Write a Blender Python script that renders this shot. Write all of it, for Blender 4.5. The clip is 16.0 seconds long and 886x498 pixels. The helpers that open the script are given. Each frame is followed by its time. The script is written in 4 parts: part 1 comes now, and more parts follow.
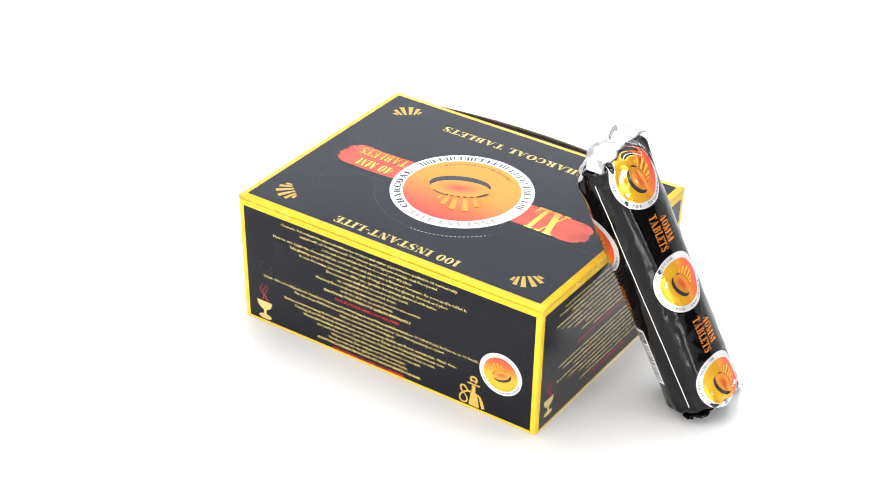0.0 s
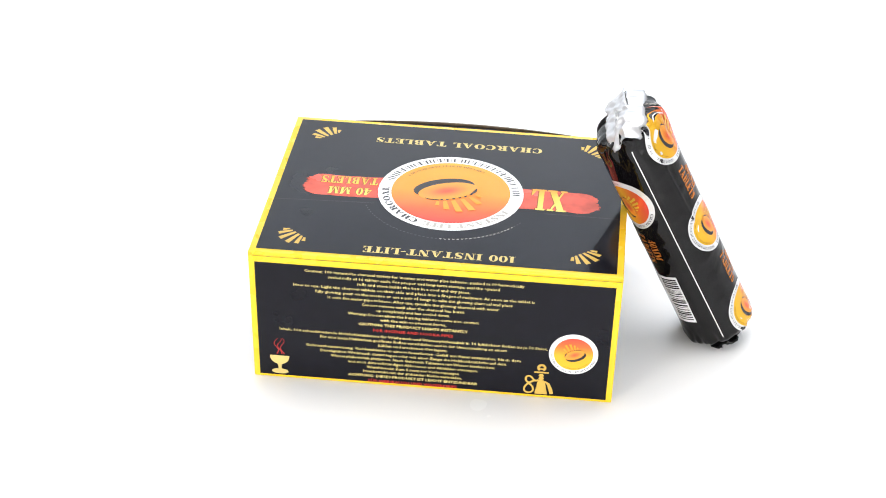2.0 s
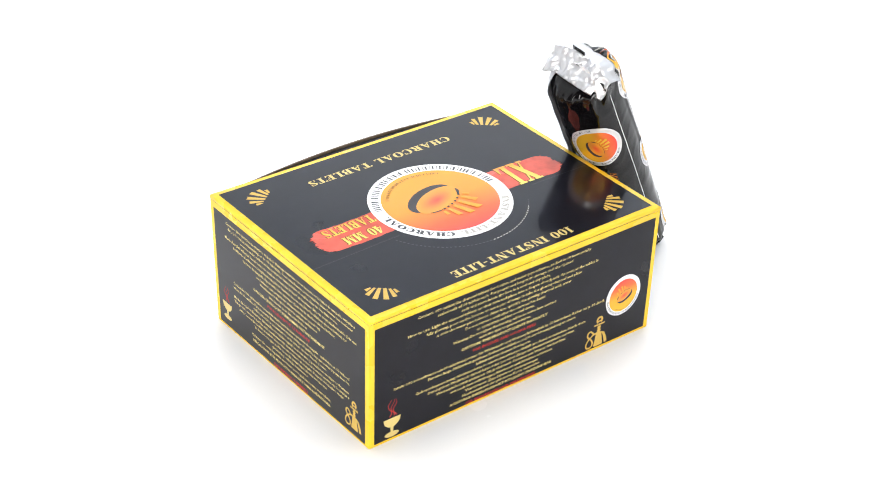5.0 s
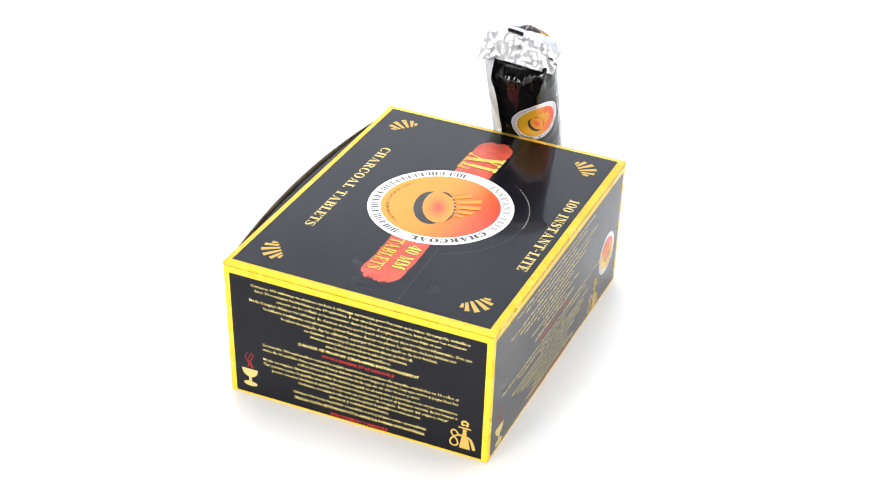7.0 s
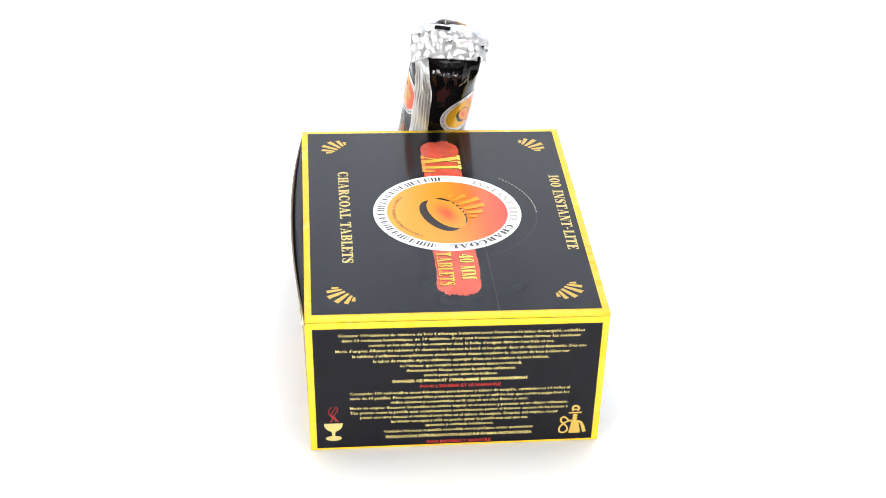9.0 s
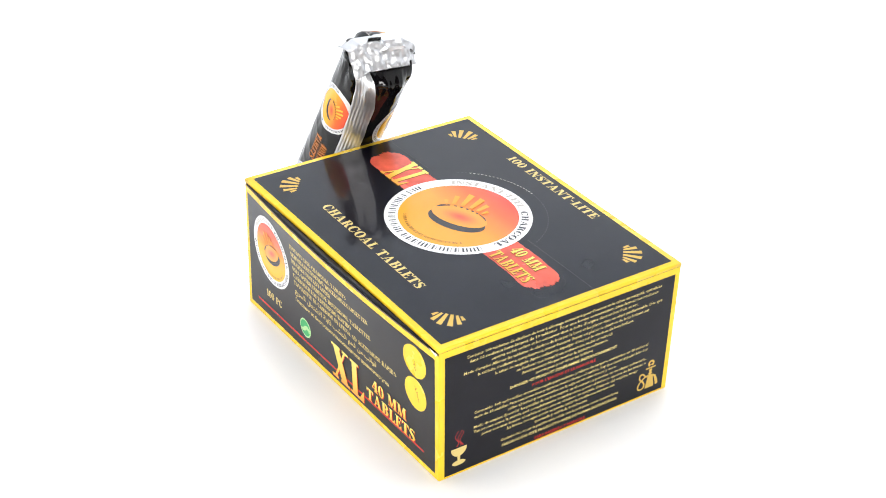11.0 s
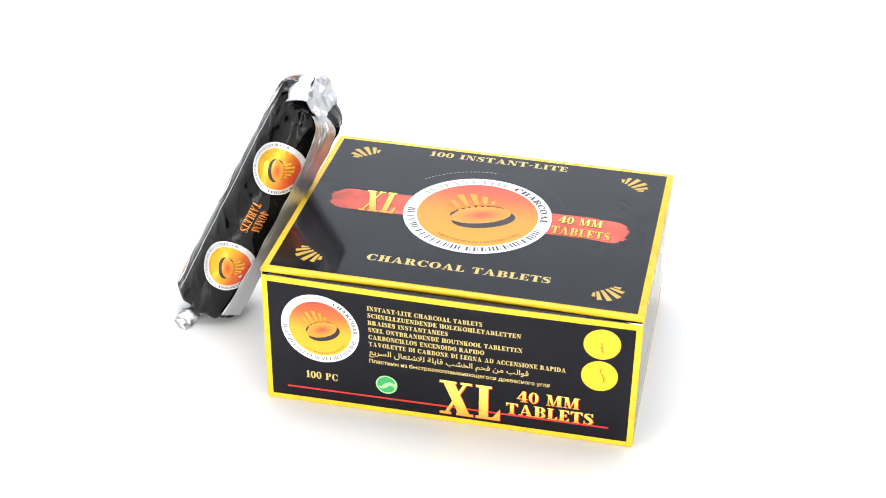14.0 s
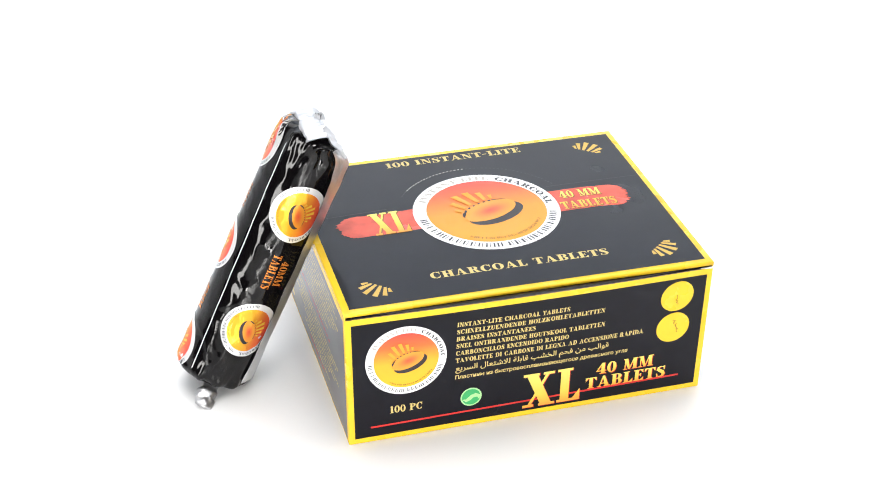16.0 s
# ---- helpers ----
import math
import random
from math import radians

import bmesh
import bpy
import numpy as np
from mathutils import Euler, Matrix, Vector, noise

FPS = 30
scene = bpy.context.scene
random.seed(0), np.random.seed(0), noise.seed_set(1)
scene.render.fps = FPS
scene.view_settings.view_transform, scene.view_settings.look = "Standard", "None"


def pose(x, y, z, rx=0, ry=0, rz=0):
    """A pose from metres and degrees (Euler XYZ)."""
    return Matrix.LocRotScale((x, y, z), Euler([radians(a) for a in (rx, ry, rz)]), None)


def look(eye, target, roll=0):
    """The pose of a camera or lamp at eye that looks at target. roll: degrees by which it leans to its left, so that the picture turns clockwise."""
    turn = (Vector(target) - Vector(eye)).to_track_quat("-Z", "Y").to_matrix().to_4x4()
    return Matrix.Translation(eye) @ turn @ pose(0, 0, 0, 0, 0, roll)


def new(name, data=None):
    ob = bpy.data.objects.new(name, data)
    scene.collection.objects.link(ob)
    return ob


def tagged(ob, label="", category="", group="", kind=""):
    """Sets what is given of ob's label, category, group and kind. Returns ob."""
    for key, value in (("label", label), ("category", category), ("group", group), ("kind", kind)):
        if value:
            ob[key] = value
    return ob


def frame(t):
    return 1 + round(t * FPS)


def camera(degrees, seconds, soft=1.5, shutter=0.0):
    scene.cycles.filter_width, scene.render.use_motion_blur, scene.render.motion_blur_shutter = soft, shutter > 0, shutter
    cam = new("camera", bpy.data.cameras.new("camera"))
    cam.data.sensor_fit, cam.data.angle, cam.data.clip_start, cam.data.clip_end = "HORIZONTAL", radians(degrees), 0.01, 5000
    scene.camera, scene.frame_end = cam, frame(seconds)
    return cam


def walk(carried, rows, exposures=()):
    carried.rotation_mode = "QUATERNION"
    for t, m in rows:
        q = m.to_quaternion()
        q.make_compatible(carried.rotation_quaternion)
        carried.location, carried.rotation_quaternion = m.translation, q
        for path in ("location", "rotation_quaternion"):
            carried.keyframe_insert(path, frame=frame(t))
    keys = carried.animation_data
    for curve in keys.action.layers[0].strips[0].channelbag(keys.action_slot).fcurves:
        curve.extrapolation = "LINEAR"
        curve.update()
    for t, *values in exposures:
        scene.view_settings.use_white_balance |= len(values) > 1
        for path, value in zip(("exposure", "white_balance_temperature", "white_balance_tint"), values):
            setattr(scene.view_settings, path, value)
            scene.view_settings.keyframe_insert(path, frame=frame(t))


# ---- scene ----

# ================= camera =================
EYE = Vector((0.0, -0.87164, 0.59617))
YAW, TILT = radians(0.81582), radians(31.80006)
FORWARD = Vector((-math.sin(YAW) * math.cos(TILT), math.cos(YAW) * math.cos(TILT), -math.sin(TILT)))
cam = camera(28.914, 16.0, soft=0.95)
VIEW = look(EYE, EYE + FORWARD, 1.320)
walk(cam, [(0.0, VIEW), (16.0, VIEW)])

# ================= light =================
world = bpy.data.worlds.new("studio")
scene.world = world
world.use_nodes = True
world.node_tree.nodes["Background"].inputs["Color"].default_value = (0.97, 0.98, 1.0, 1)
world.node_tree.nodes["Background"].inputs["Strength"].default_value = 0.5


def softbox(name, eye, target, sx, sy, watts, color=(1.0, 0.985, 0.96)):
    data = bpy.data.lights.new(name, "AREA")
    data.shape, data.size, data.size_y, data.energy = "RECTANGLE", sx, sy, watts
    data.color = color
    ob = new(name, data)
    ob.matrix_world = look(eye, target)
    return ob


softbox("softbox_overhead", (0.0, 0.4, 2.35), (0, 0.4, 0), 2.2, 2.2, 55)
# added fill, bluish: brightens the backdrop that the lid mirrors
softbox("backdrop_light", (0.0, 1.15, 2.35), (0, 2.6, 1.5), 2.4, 0.4, 28, (0.66, 0.81, 1.0))
softbox("strip_light_left", (-0.80, -1.08, 0.36), (0, 0, 0.20), 0.26, 0.62, 10)
softbox("strip_light_right", (0.53, -1.33, 0.36), (0, 0, 0.20), 0.16, 0.62, 7)
softbox("strip_light_front", (0.03, -1.35, 0.16), (0, 0, 0.14), 0.26, 0.28, 8)
scene.view_settings.exposure = -0.17

# ================= sizes, in metres =================
W, D = 0.210, 0.162          # box
WX, DY = W / 2, D / 2
H = 0.0868                   # lid at its rim
CARD = 0.0008
AXIS = Vector((-0.01094, 0.01419, 0.0))   # turning axis, in the box's space
TURN0, RATE = 146.833, 14.4245            # degrees, degrees a second
# how far the hand-started turntable runs ahead of its even speed: seconds, degrees
UNEVEN = [(0.0, 0.69), (2.0, -0.14), (3.5, -0.15), (7.0, -0.5), (9.0, -0.5), (12.0, -0.25), (13.5, 0.68), (15.0, 0.04), (16.0, 0.13)]
# the carton is a little out of square: shift of each corner in millimetres, by (right, back, top)
SKEW = {(0, 0, 1): (-1.75, 0.52, 0.05), (0, 0, 0): (0.2, -0.99, 0.0), (1, 0, 1): (0.43, -0.43, 0.72), (1, 0, 0): (0.5, 1.26, 0.0), (0, 1, 1): (0.09, 0.6, -0.8), (0, 1, 0): (0.95, -0.61, 0.0), (1, 1, 1): (0.06, 0.59, -0.45), (1, 1, 0): (-0.48, -0.95, 0.0)}
RR = 0.0214                               # roll radius


# ================= materials =================
def principled(name, color, rough=0.5, metal=0.0, ior=1.45, coat=0.0):
    m = bpy.data.materials.new(name)
    m.use_nodes = True
    b = m.node_tree.nodes["Principled BSDF"]
    b.inputs["Base Color"].default_value = (*color, 1)
    b.inputs["Roughness"].default_value = rough
    b.inputs["Metallic"].default_value = metal
    b.inputs["IOR"].default_value = ior
    b.inputs["Coat Weight"].default_value = coat
    return m, m.node_tree, b


def noisy(tree, scale, detail=4.0, distort=0.0):
    co = tree.nodes.new("ShaderNodeTexCoord")
    n = tree.nodes.new("ShaderNodeTexNoise")
    n.inputs["Scale"].default_value, n.inputs["Detail"].default_value = scale, detail
    n.inputs["Distortion"].default_value = distort
    tree.links.new(co.outputs["Object"], n.inputs["Vector"])
    return n


def vary(tree, b, color, scale, amount):
    """Colour that wanders a little about its mean."""
    n = noisy(tree, scale)
    r = tree.nodes.new("ShaderNodeValToRGB")
    r.color_ramp.elements[0].position, r.color_ramp.elements[1].position = 0.3, 0.7
    r.color_ramp.elements[0].color = (*[c * (1 - amount) for c in color], 1)
    r.color_ramp.elements[1].color = (*[min(1, c * (1 + amount)) for c in color], 1)
    tree.links.new(n.outputs["Fac"], r.inputs["Fac"])
    tree.links.new(r.outputs["Color"], b.inputs["Base Color"])


def gloss(tree, b, scale, low, high):
    n = noisy(tree, scale)
    r = tree.nodes.new("ShaderNodeMapRange")
    r.inputs["From Min"].default_value, r.inputs["From Max"].default_value = 0.3, 0.7
    r.inputs["To Min"].default_value, r.inputs["To Max"].default_value = low, high
    tree.links.new(n.outputs["Fac"], r.inputs["Value"])
    tree.links.new(r.outputs["Result"], b.inputs["Roughness"])


def relief(tree, b, scale, strength, distance, detail=4.0, distort=0.0):
    n = noisy(tree, scale, detail, distort)
    k = tree.nodes.new("ShaderNodeBump")
    k.inputs["Strength"].default_value, k.inputs["Distance"].default_value = strength, distance
    tree.links.new(n.outputs["Fac"], k.inputs["Height"])
    tree.links.new(k.outputs["Normal"], b.inputs["Normal"])


def ink(name, color, rough=0.22, amount=0.06):
    m, t, b = principled(name, color, rough, ior=1.4)
    vary(t, b, color, 90, amount)
    gloss(t, b, 35, rough * 0.8, rough * 1.25)
    return m


def fade(name, stops, rough=0.22):
    """Printed colour fade along V of the print's own UV."""
    m, t, b = principled(name, stops[0][1], rough, ior=1.4)
    uv = t.nodes.new("ShaderNodeUVMap")
    uv.uv_map = "print"
    sep = t.nodes.new("ShaderNodeSeparateXYZ")
    r = t.nodes.new("ShaderNodeValToRGB")
    while len(r.color_ramp.elements) < len(stops):
        r.color_ramp.elements.new(0.5)
    for e, (p, c) in zip(r.color_ramp.elements, stops):
        e.position, e.color = p, (*c, 1)
    t.links.new(uv.outputs["UV"], sep.inputs[0])
    t.links.new(sep.outputs["Y"], r.inputs["Fac"])
    t.links.new(r.outputs["Color"], b.inputs["Base Color"])
    return m


M = {}
M["card_black"], t_, b_ = principled("black_gloss_card", (0.004, 0.004, 0.008), 0.3, ior=1.20, coat=0.8)
b_.inputs["Coat IOR"].default_value, b_.inputs["Coat Roughness"].default_value = 1.255, 0.06
vary(t_, b_, (0.004, 0.004, 0.008), 120, 0.15)
gloss(t_, b_, 18, 0.26, 0.36)
relief(t_, b_, 26, 0.05, 0.002, 2.0)
M["card_yellow"] = ink("yellow_gloss_card", (0.86, 0.56, 0.028), 0.25)
M["card_raw"], t_, b_ = principled("grey_board", (0.17, 0.13, 0.09), 0.85)
vary(t_, b_, (0.17, 0.13, 0.09), 300, 0.2)
# shade painted along the crease's dark side and in the perforation slit
M["line_shade"] = ink("cut_edge_shade", (0.012, 0.011, 0.011), 0.7)
M["gold"] = ink("gold_print", (0.62, 0.41, 0.085))
M["gold_pale"] = ink("pale_gold_print", (0.66, 0.52, 0.185))
M["gold_small"] = ink("fine_gold_print", (0.84, 0.68, 0.24))
M["white"] = ink("white_print", (0.82, 0.82, 0.83))
M["red"] = ink("red_print", (0.62, 0.035, 0.03))
M["brush"] = ink("brushed_red_print", (0.68, 0.10, 0.06), 0.25, 0.22)
M["dark"] = ink("dark_print", (0.035, 0.030, 0.032))
M["silver_ink"] = ink("silver_print", (0.47, 0.45, 0.41))
M["brown"] = ink("brown_print", (0.22, 0.09, 0.02))
M["orange_ink"] = ink("orange_print", (0.70, 0.22, 0.035))
M["green"] = ink("green_print", (0.05, 0.40, 0.13))
M["green_pale"] = ink("pale_green_print", (0.36, 0.66, 0.30))
# pale grey painted as the crease's lit edge; also colours the dull cuts
M["crease"] = ink("crease_shade", (0.07, 0.07, 0.08))
M["dark_red"] = ink("dark_red_print", (0.40, 0.03, 0.03))
M["grey_ink"] = ink("grey_print", (0.085, 0.085, 0.095))
M["sun"] = fade("orange_to_red_fade", [(0.0, (0.80, 0.37, 0.03)), (0.50, (0.79, 0.31, 0.03)), (0.80, (0.77, 0.135, 0.04)), (1.0, (0.76, 0.07, 0.05))])
M["sun_yellow"] = fade("yellow_to_red_fade", [(0.0, (0.84, 0.50, 0.03)), (0.45, (0.83, 0.42, 0.03)), (0.74, (0.78, 0.16, 0.04)), (1.0, (0.76, 0.07, 0.05))])
M["ember"] = fade("ember_fade", [(0.0, (0.82, 0.34, 0.04)), (0.5, (0.74, 0.07, 0.045))])
M["sun_ray"] = ink("orange_gold_print", (0.80, 0.36, 0.035))
M["bevel_gold"] = fade("gold_to_orange_fade", [(0.0, (0.78, 0.33, 0.05)), (0.35, (0.82, 0.56, 0.08)), (1.0, (0.85, 0.70, 0.16))])
# inks printed straight on the roll's foil let the metal shine through
for name in ("white", "sun_yellow", "ember", "sun_ray", "orange_ink"):
    m_ = M[name].copy()
    m_.name = M[name].name + "_on_foil"
    b_ = m_.node_tree.nodes["Principled BSDF"]
    b_.inputs["Metallic"].default_value = 0.45
    relief(m_.node_tree, b_, 60, 0.06, 0.002, 3.0, 0.6)
    M["foil_" + name] = m_
M["foil_sun_ray"].node_tree.nodes["Color Ramp"].color_ramp.elements[0].color = (0.84, 0.50, 0.05, 1)
M["foil_sun_ray"].node_tree.nodes["Color Ramp"].color_ramp.elements[1].color = (0.88, 0.56, 0.06, 1)
M["film"], t_, b_ = principled("black_foil_film", (0.003, 0.0026, 0.003), 0.08, ior=1.38)
gloss(t_, b_, 60, 0.04, 0.10)
relief(t_, b_, 60, 0.12, 0.002, 3.0, 0.6)
M["foil"], t_, b_ = principled("silver_foil", (0.66, 0.66, 0.675), 0.3, 0.95)
gloss(t_, b_, 120, 0.34, 0.50)
relief(t_, b_, 240, 0.03, 0.002, 2.0, 0.5)
M["paper"], t_, b_ = principled("white_paper_sweep", (0.93, 0.93, 0.935), 0.35, ior=1.35)
vary(t_, b_, (0.93, 0.93, 0.935), 3, 0.01)
gloss(t_, b_, 6, 0.2, 0.28)


# ================= mesh helpers =================
def mesh_ob(name, verts, faces, mat, parent=None, label="", smooth=False, uv=None):
    me = bpy.data.meshes.new(name)
    me.from_pydata([tuple(v) for v in verts], [], faces)
    me.materials.append(mat)
    if uv is not None:
        layer = me.uv_layers.new(name="print")
        for loop in me.loops:
            layer.data[loop.index].uv = uv[loop.vertex_index]
    for p in me.polygons:
        p.use_smooth = smooth
    me.update()
    ob = new(name, me)
    if parent:
        ob.parent = parent
    if label:
        tagged(ob, label)
    return ob


def part(name, bm, material, parent, label="", smooth=False):
    me = bpy.data.meshes.new(name)
    bm.to_mesh(me)
    bm.free()
    me.materials.append(material)
    for p in me.polygons:
        p.use_smooth = smooth
    ob = new(name, me)
    ob.parent = parent
    if label:
        tagged(ob, label)
    return ob


def grid_faces(nu, nv, close_u=False):
    out = []
    for j in range(nv - 1):
        for i in range(nu if close_u else nu - 1):
            a, b = j * nu + i, j * nu + (i + 1) % nu
            out.append((a, b, b + nu, a + nu))
    return out


def slab(fn, us, vs, thick):
    """A closed sheet: fn(u, v) and its back, thick metres behind along fn's own third argument."""
    nu, nv = len(us), len(vs)
    top = [fn(u, v, 0.0) for v in vs for u in us]
    low = [fn(u, v, -thick) for v in vs for u in us]
    n = nu * nv
    f = grid_faces(nu, nv)
    faces = f + [tuple(n + k for k in reversed(q)) for q in f]
    rim = [i for i in range(nu)] + [j * nu + nu - 1 for j in range(1, nv)] + [(nv - 1) * nu + i for i in range(nu - 2, -1, -1)] + [j * nu for j in range(nv - 2, 0, -1)]
    for a, b in zip(rim, rim[1:] + rim[:1]):
        faces.append((b, a, n + a, n + b))
    return top + low, faces


def steps(a, b, n):
    return [a + (b - a) * i / n for i in range(n + 1)]


# ================= faces of the box: (u, v, height above the face) -> point =================
def lid_z(u, v):
    return H + 0.0011 * (1 - (u / WX) ** 2) * (1 - (v / DY) ** 2)


def bow(u, v):
    return 0.0072 * max(0.0, 1 - (u / WX) ** 2) * max(0.0, v / H) ** 2


def front_top(u):
    """Upper edge of the bowed front wall."""
    return H - 0.0042 + 0.0036 * max(0.0, 1 - (u / WX) ** 2)


def on_top(u, v, h):
    return (u, v, lid_z(u, v) + h)


def on_lid(u, v, h):
    """The lid's printing sits a little forward on its panel."""
    return on_top(u, v - 0.0005, h)


def on_front(u, v, h):
    return (u, -DY - bow(u, v) - h, v)


def on_panel(u, v, h):
    """The front's printing, stretched a little up its panel."""
    return on_front(u, v * 1.014, h)


def on_back(u, v, h):
    return (-u, DY + 0.0008 * (1 - (u / WX) ** 2) * math.sin(v / H * 3.1) + h, v)


def on_right(u, v, h):
    return (WX + 0.0006 * (1 - (u / DY) ** 2) * math.sin(v / H * 3.1) + h, u, v)


def on_left(u, v, h):
    return (-WX - h, -u, v)


LAYER = 0.00009


# ================= flat shapes: (points, faces) in millimetres =================
def s_grid(x0, x1, y0, y1, nx, ny):
    return [(x, y) for y in steps(y0, y1, ny) for x in steps(x0, x1, nx)], grid_faces(nx + 1, ny + 1)


def s_poly(pts):
    return list(pts), [tuple(range(len(pts)))]


def s_disc(cx, cy, rx, ry=None, n=56, rings=4, turn=0.0, r0=0.0):
    ry = rx if ry is None else ry
    pts, c, s = [], math.cos(turn), math.sin(turn)
    for k in range(rings + 1):
        f = r0 + (1 - r0) * k / rings
        f = max(f, 0.001)
        for i in range(n):
            a = 2 * math.pi * i / n
            x, y = rx * f * math.cos(a), ry * f * math.sin(a)
            pts.append((cx + c * x - s * y, cy + s * x + c * y))
    return pts, grid_faces(n, rings + 1, True)


def s_join(*shapes):
    pts, faces = [], []
    for p, f in shapes:
        k = len(pts)
        pts += p
        faces += [tuple(k + i for i in q) for q in f]
    return pts, faces


def s_move(shape, dx=0.0, dy=0.0, k=1.0, turn=0.0):
    c, s = math.cos(turn) * k, math.sin(turn) * k
    return [(dx + c * x - s * y, dy + s * x + c * y) for x, y in shape[0]], shape[1]


def s_arc(cx, cy, r0, r1, a0, a1, n=10):
    pts = [(cx + r * math.cos(radians(a)), cy + r * math.sin(radians(a))) for r in (r0, r1) for a in steps(a0, a1, n)]
    return pts, grid_faces(n + 1, 2)


def s_stroke(pts, widths):
    """A band along a line of points, with a width at each."""
    left, right = [], []
    for i, (x, y) in enumerate(pts):
        x0, y0 = pts[max(0, i - 1)]
        x1, y1 = pts[min(len(pts) - 1, i + 1)]
        dx, dy = x1 - x0, y1 - y0
        d = math.hypot(dx, dy) or 1
        w = widths[i] / 2 if isinstance(widths, (list, tuple)) else widths / 2
        left.append((x - dy / d * w, y + dx / d * w))
        right.append((x + dy / d * w, y - dx / d * w))
    return left + right, grid_faces(len(pts), 2)


def s_curve(pts, width, n=5):
    """A band of even width along a smooth line through the points."""
    line = []
    for i in range(len(pts) - 1):
        p = [Vector(pts[min(len(pts) - 1, max(0, i + k))]) for k in (-1, 0, 1, 2)]
        for f in steps(0, 1, n)[:-1]:
            q = 0.5 * (2 * p[1] + (p[2] - p[0]) * f + (2 * p[0] - 5 * p[1] + 4 * p[2] - p[3]) * f * f + (3 * p[1] - p[0] - 3 * p[2] + p[3]) * f ** 3)
            line.append((q.x, q.y))
    return s_stroke(line + [tuple(pts[-1])], width)


def s_type(text, x0, x1, base, cap, bold=0.0, res=2):
    """A line of type in the built-in font, from x0 to x1, with capitals of the height cap."""
    c = bpy.data.curves.new("type", "FONT")
    c.body, c.resolution_u, c.offset = text, res, bold
    ob = bpy.data.objects.new("type", c)
    scene.collection.objects.link(ob)
    bpy.context.view_layer.update()
    me = bpy.data.meshes.new_from_object(ob.evaluated_get(bpy.context.evaluated_depsgraph_get()))
    pts = [(v.co.x, v.co.y) for v in me.vertices]
    faces = [tuple(p.vertices) for p in me.polygons]
    bpy.data.objects.remove(ob)
    bpy.data.curves.remove(c)
    bpy.data.meshes.remove(me)
    a, b = min(p[0] for p in pts), max(p[0] for p in pts)
    kx, ky = (x1 - x0) / (b - a), cap / 0.73
    return [(x0 + (x - a) * kx, base + y * ky) for x, y in pts], faces


def bend(shape, cx, cy, r, a_mid, inward=False):
    """Lays a line of type (centred at x = 0, base at y = 0) round a circle; a_mid in degrees."""
    out = []
    for x, y in shape[0]:
        if inward:
            a, q = radians(a_mid) + x / r, r - y
        else:
            a, q = radians(a_mid) - x / r, r + y
        out.append((cx + q * math.cos(a), cy + q * math.sin(a)))
    return out, shape[1]


def s_refine(shape, rounds=2):
    """Splits every face in four, so that a print follows a curved film."""
    pts, faces = list(shape[0]), shape[1]
    for _ in range(rounds):
        out = []
        for f in faces:
            mids = []
            for a, c in zip(f, f[1:] + f[:1]):
                mids.append(len(pts))
                pts.append(((pts[a][0] + pts[c][0]) / 2, (pts[a][1] + pts[c][1]) / 2))
            if len(f) == 3:
                out.append(tuple(mids))
                out += [(f[i], mids[i], mids[i - 1]) for i in range(3)]
            else:
                mid = len(pts)
                pts.append((sum(pts[i][0] for i in f) / len(f), sum(pts[i][1] for i in f) / len(f)))
                out += [(f[i], mids[i], mid, mids[i - 1]) for i in range(len(f))]
        faces = out
    return pts, faces


def printed(name, shape, face, level, mat, parent, label="", uv=None):
    pts, faces = shape
    verts = [face(x / 1000, y / 1000, LAYER * level) for x, y in pts]
    ob = mesh_ob(name, verts, faces, M[mat], parent, label, uv=uv)
    return ob


def unit_uv(shape, y0, y1):
    return [(0.5, (y - y0) / (y1 - y0)) for x, y in shape[0]]


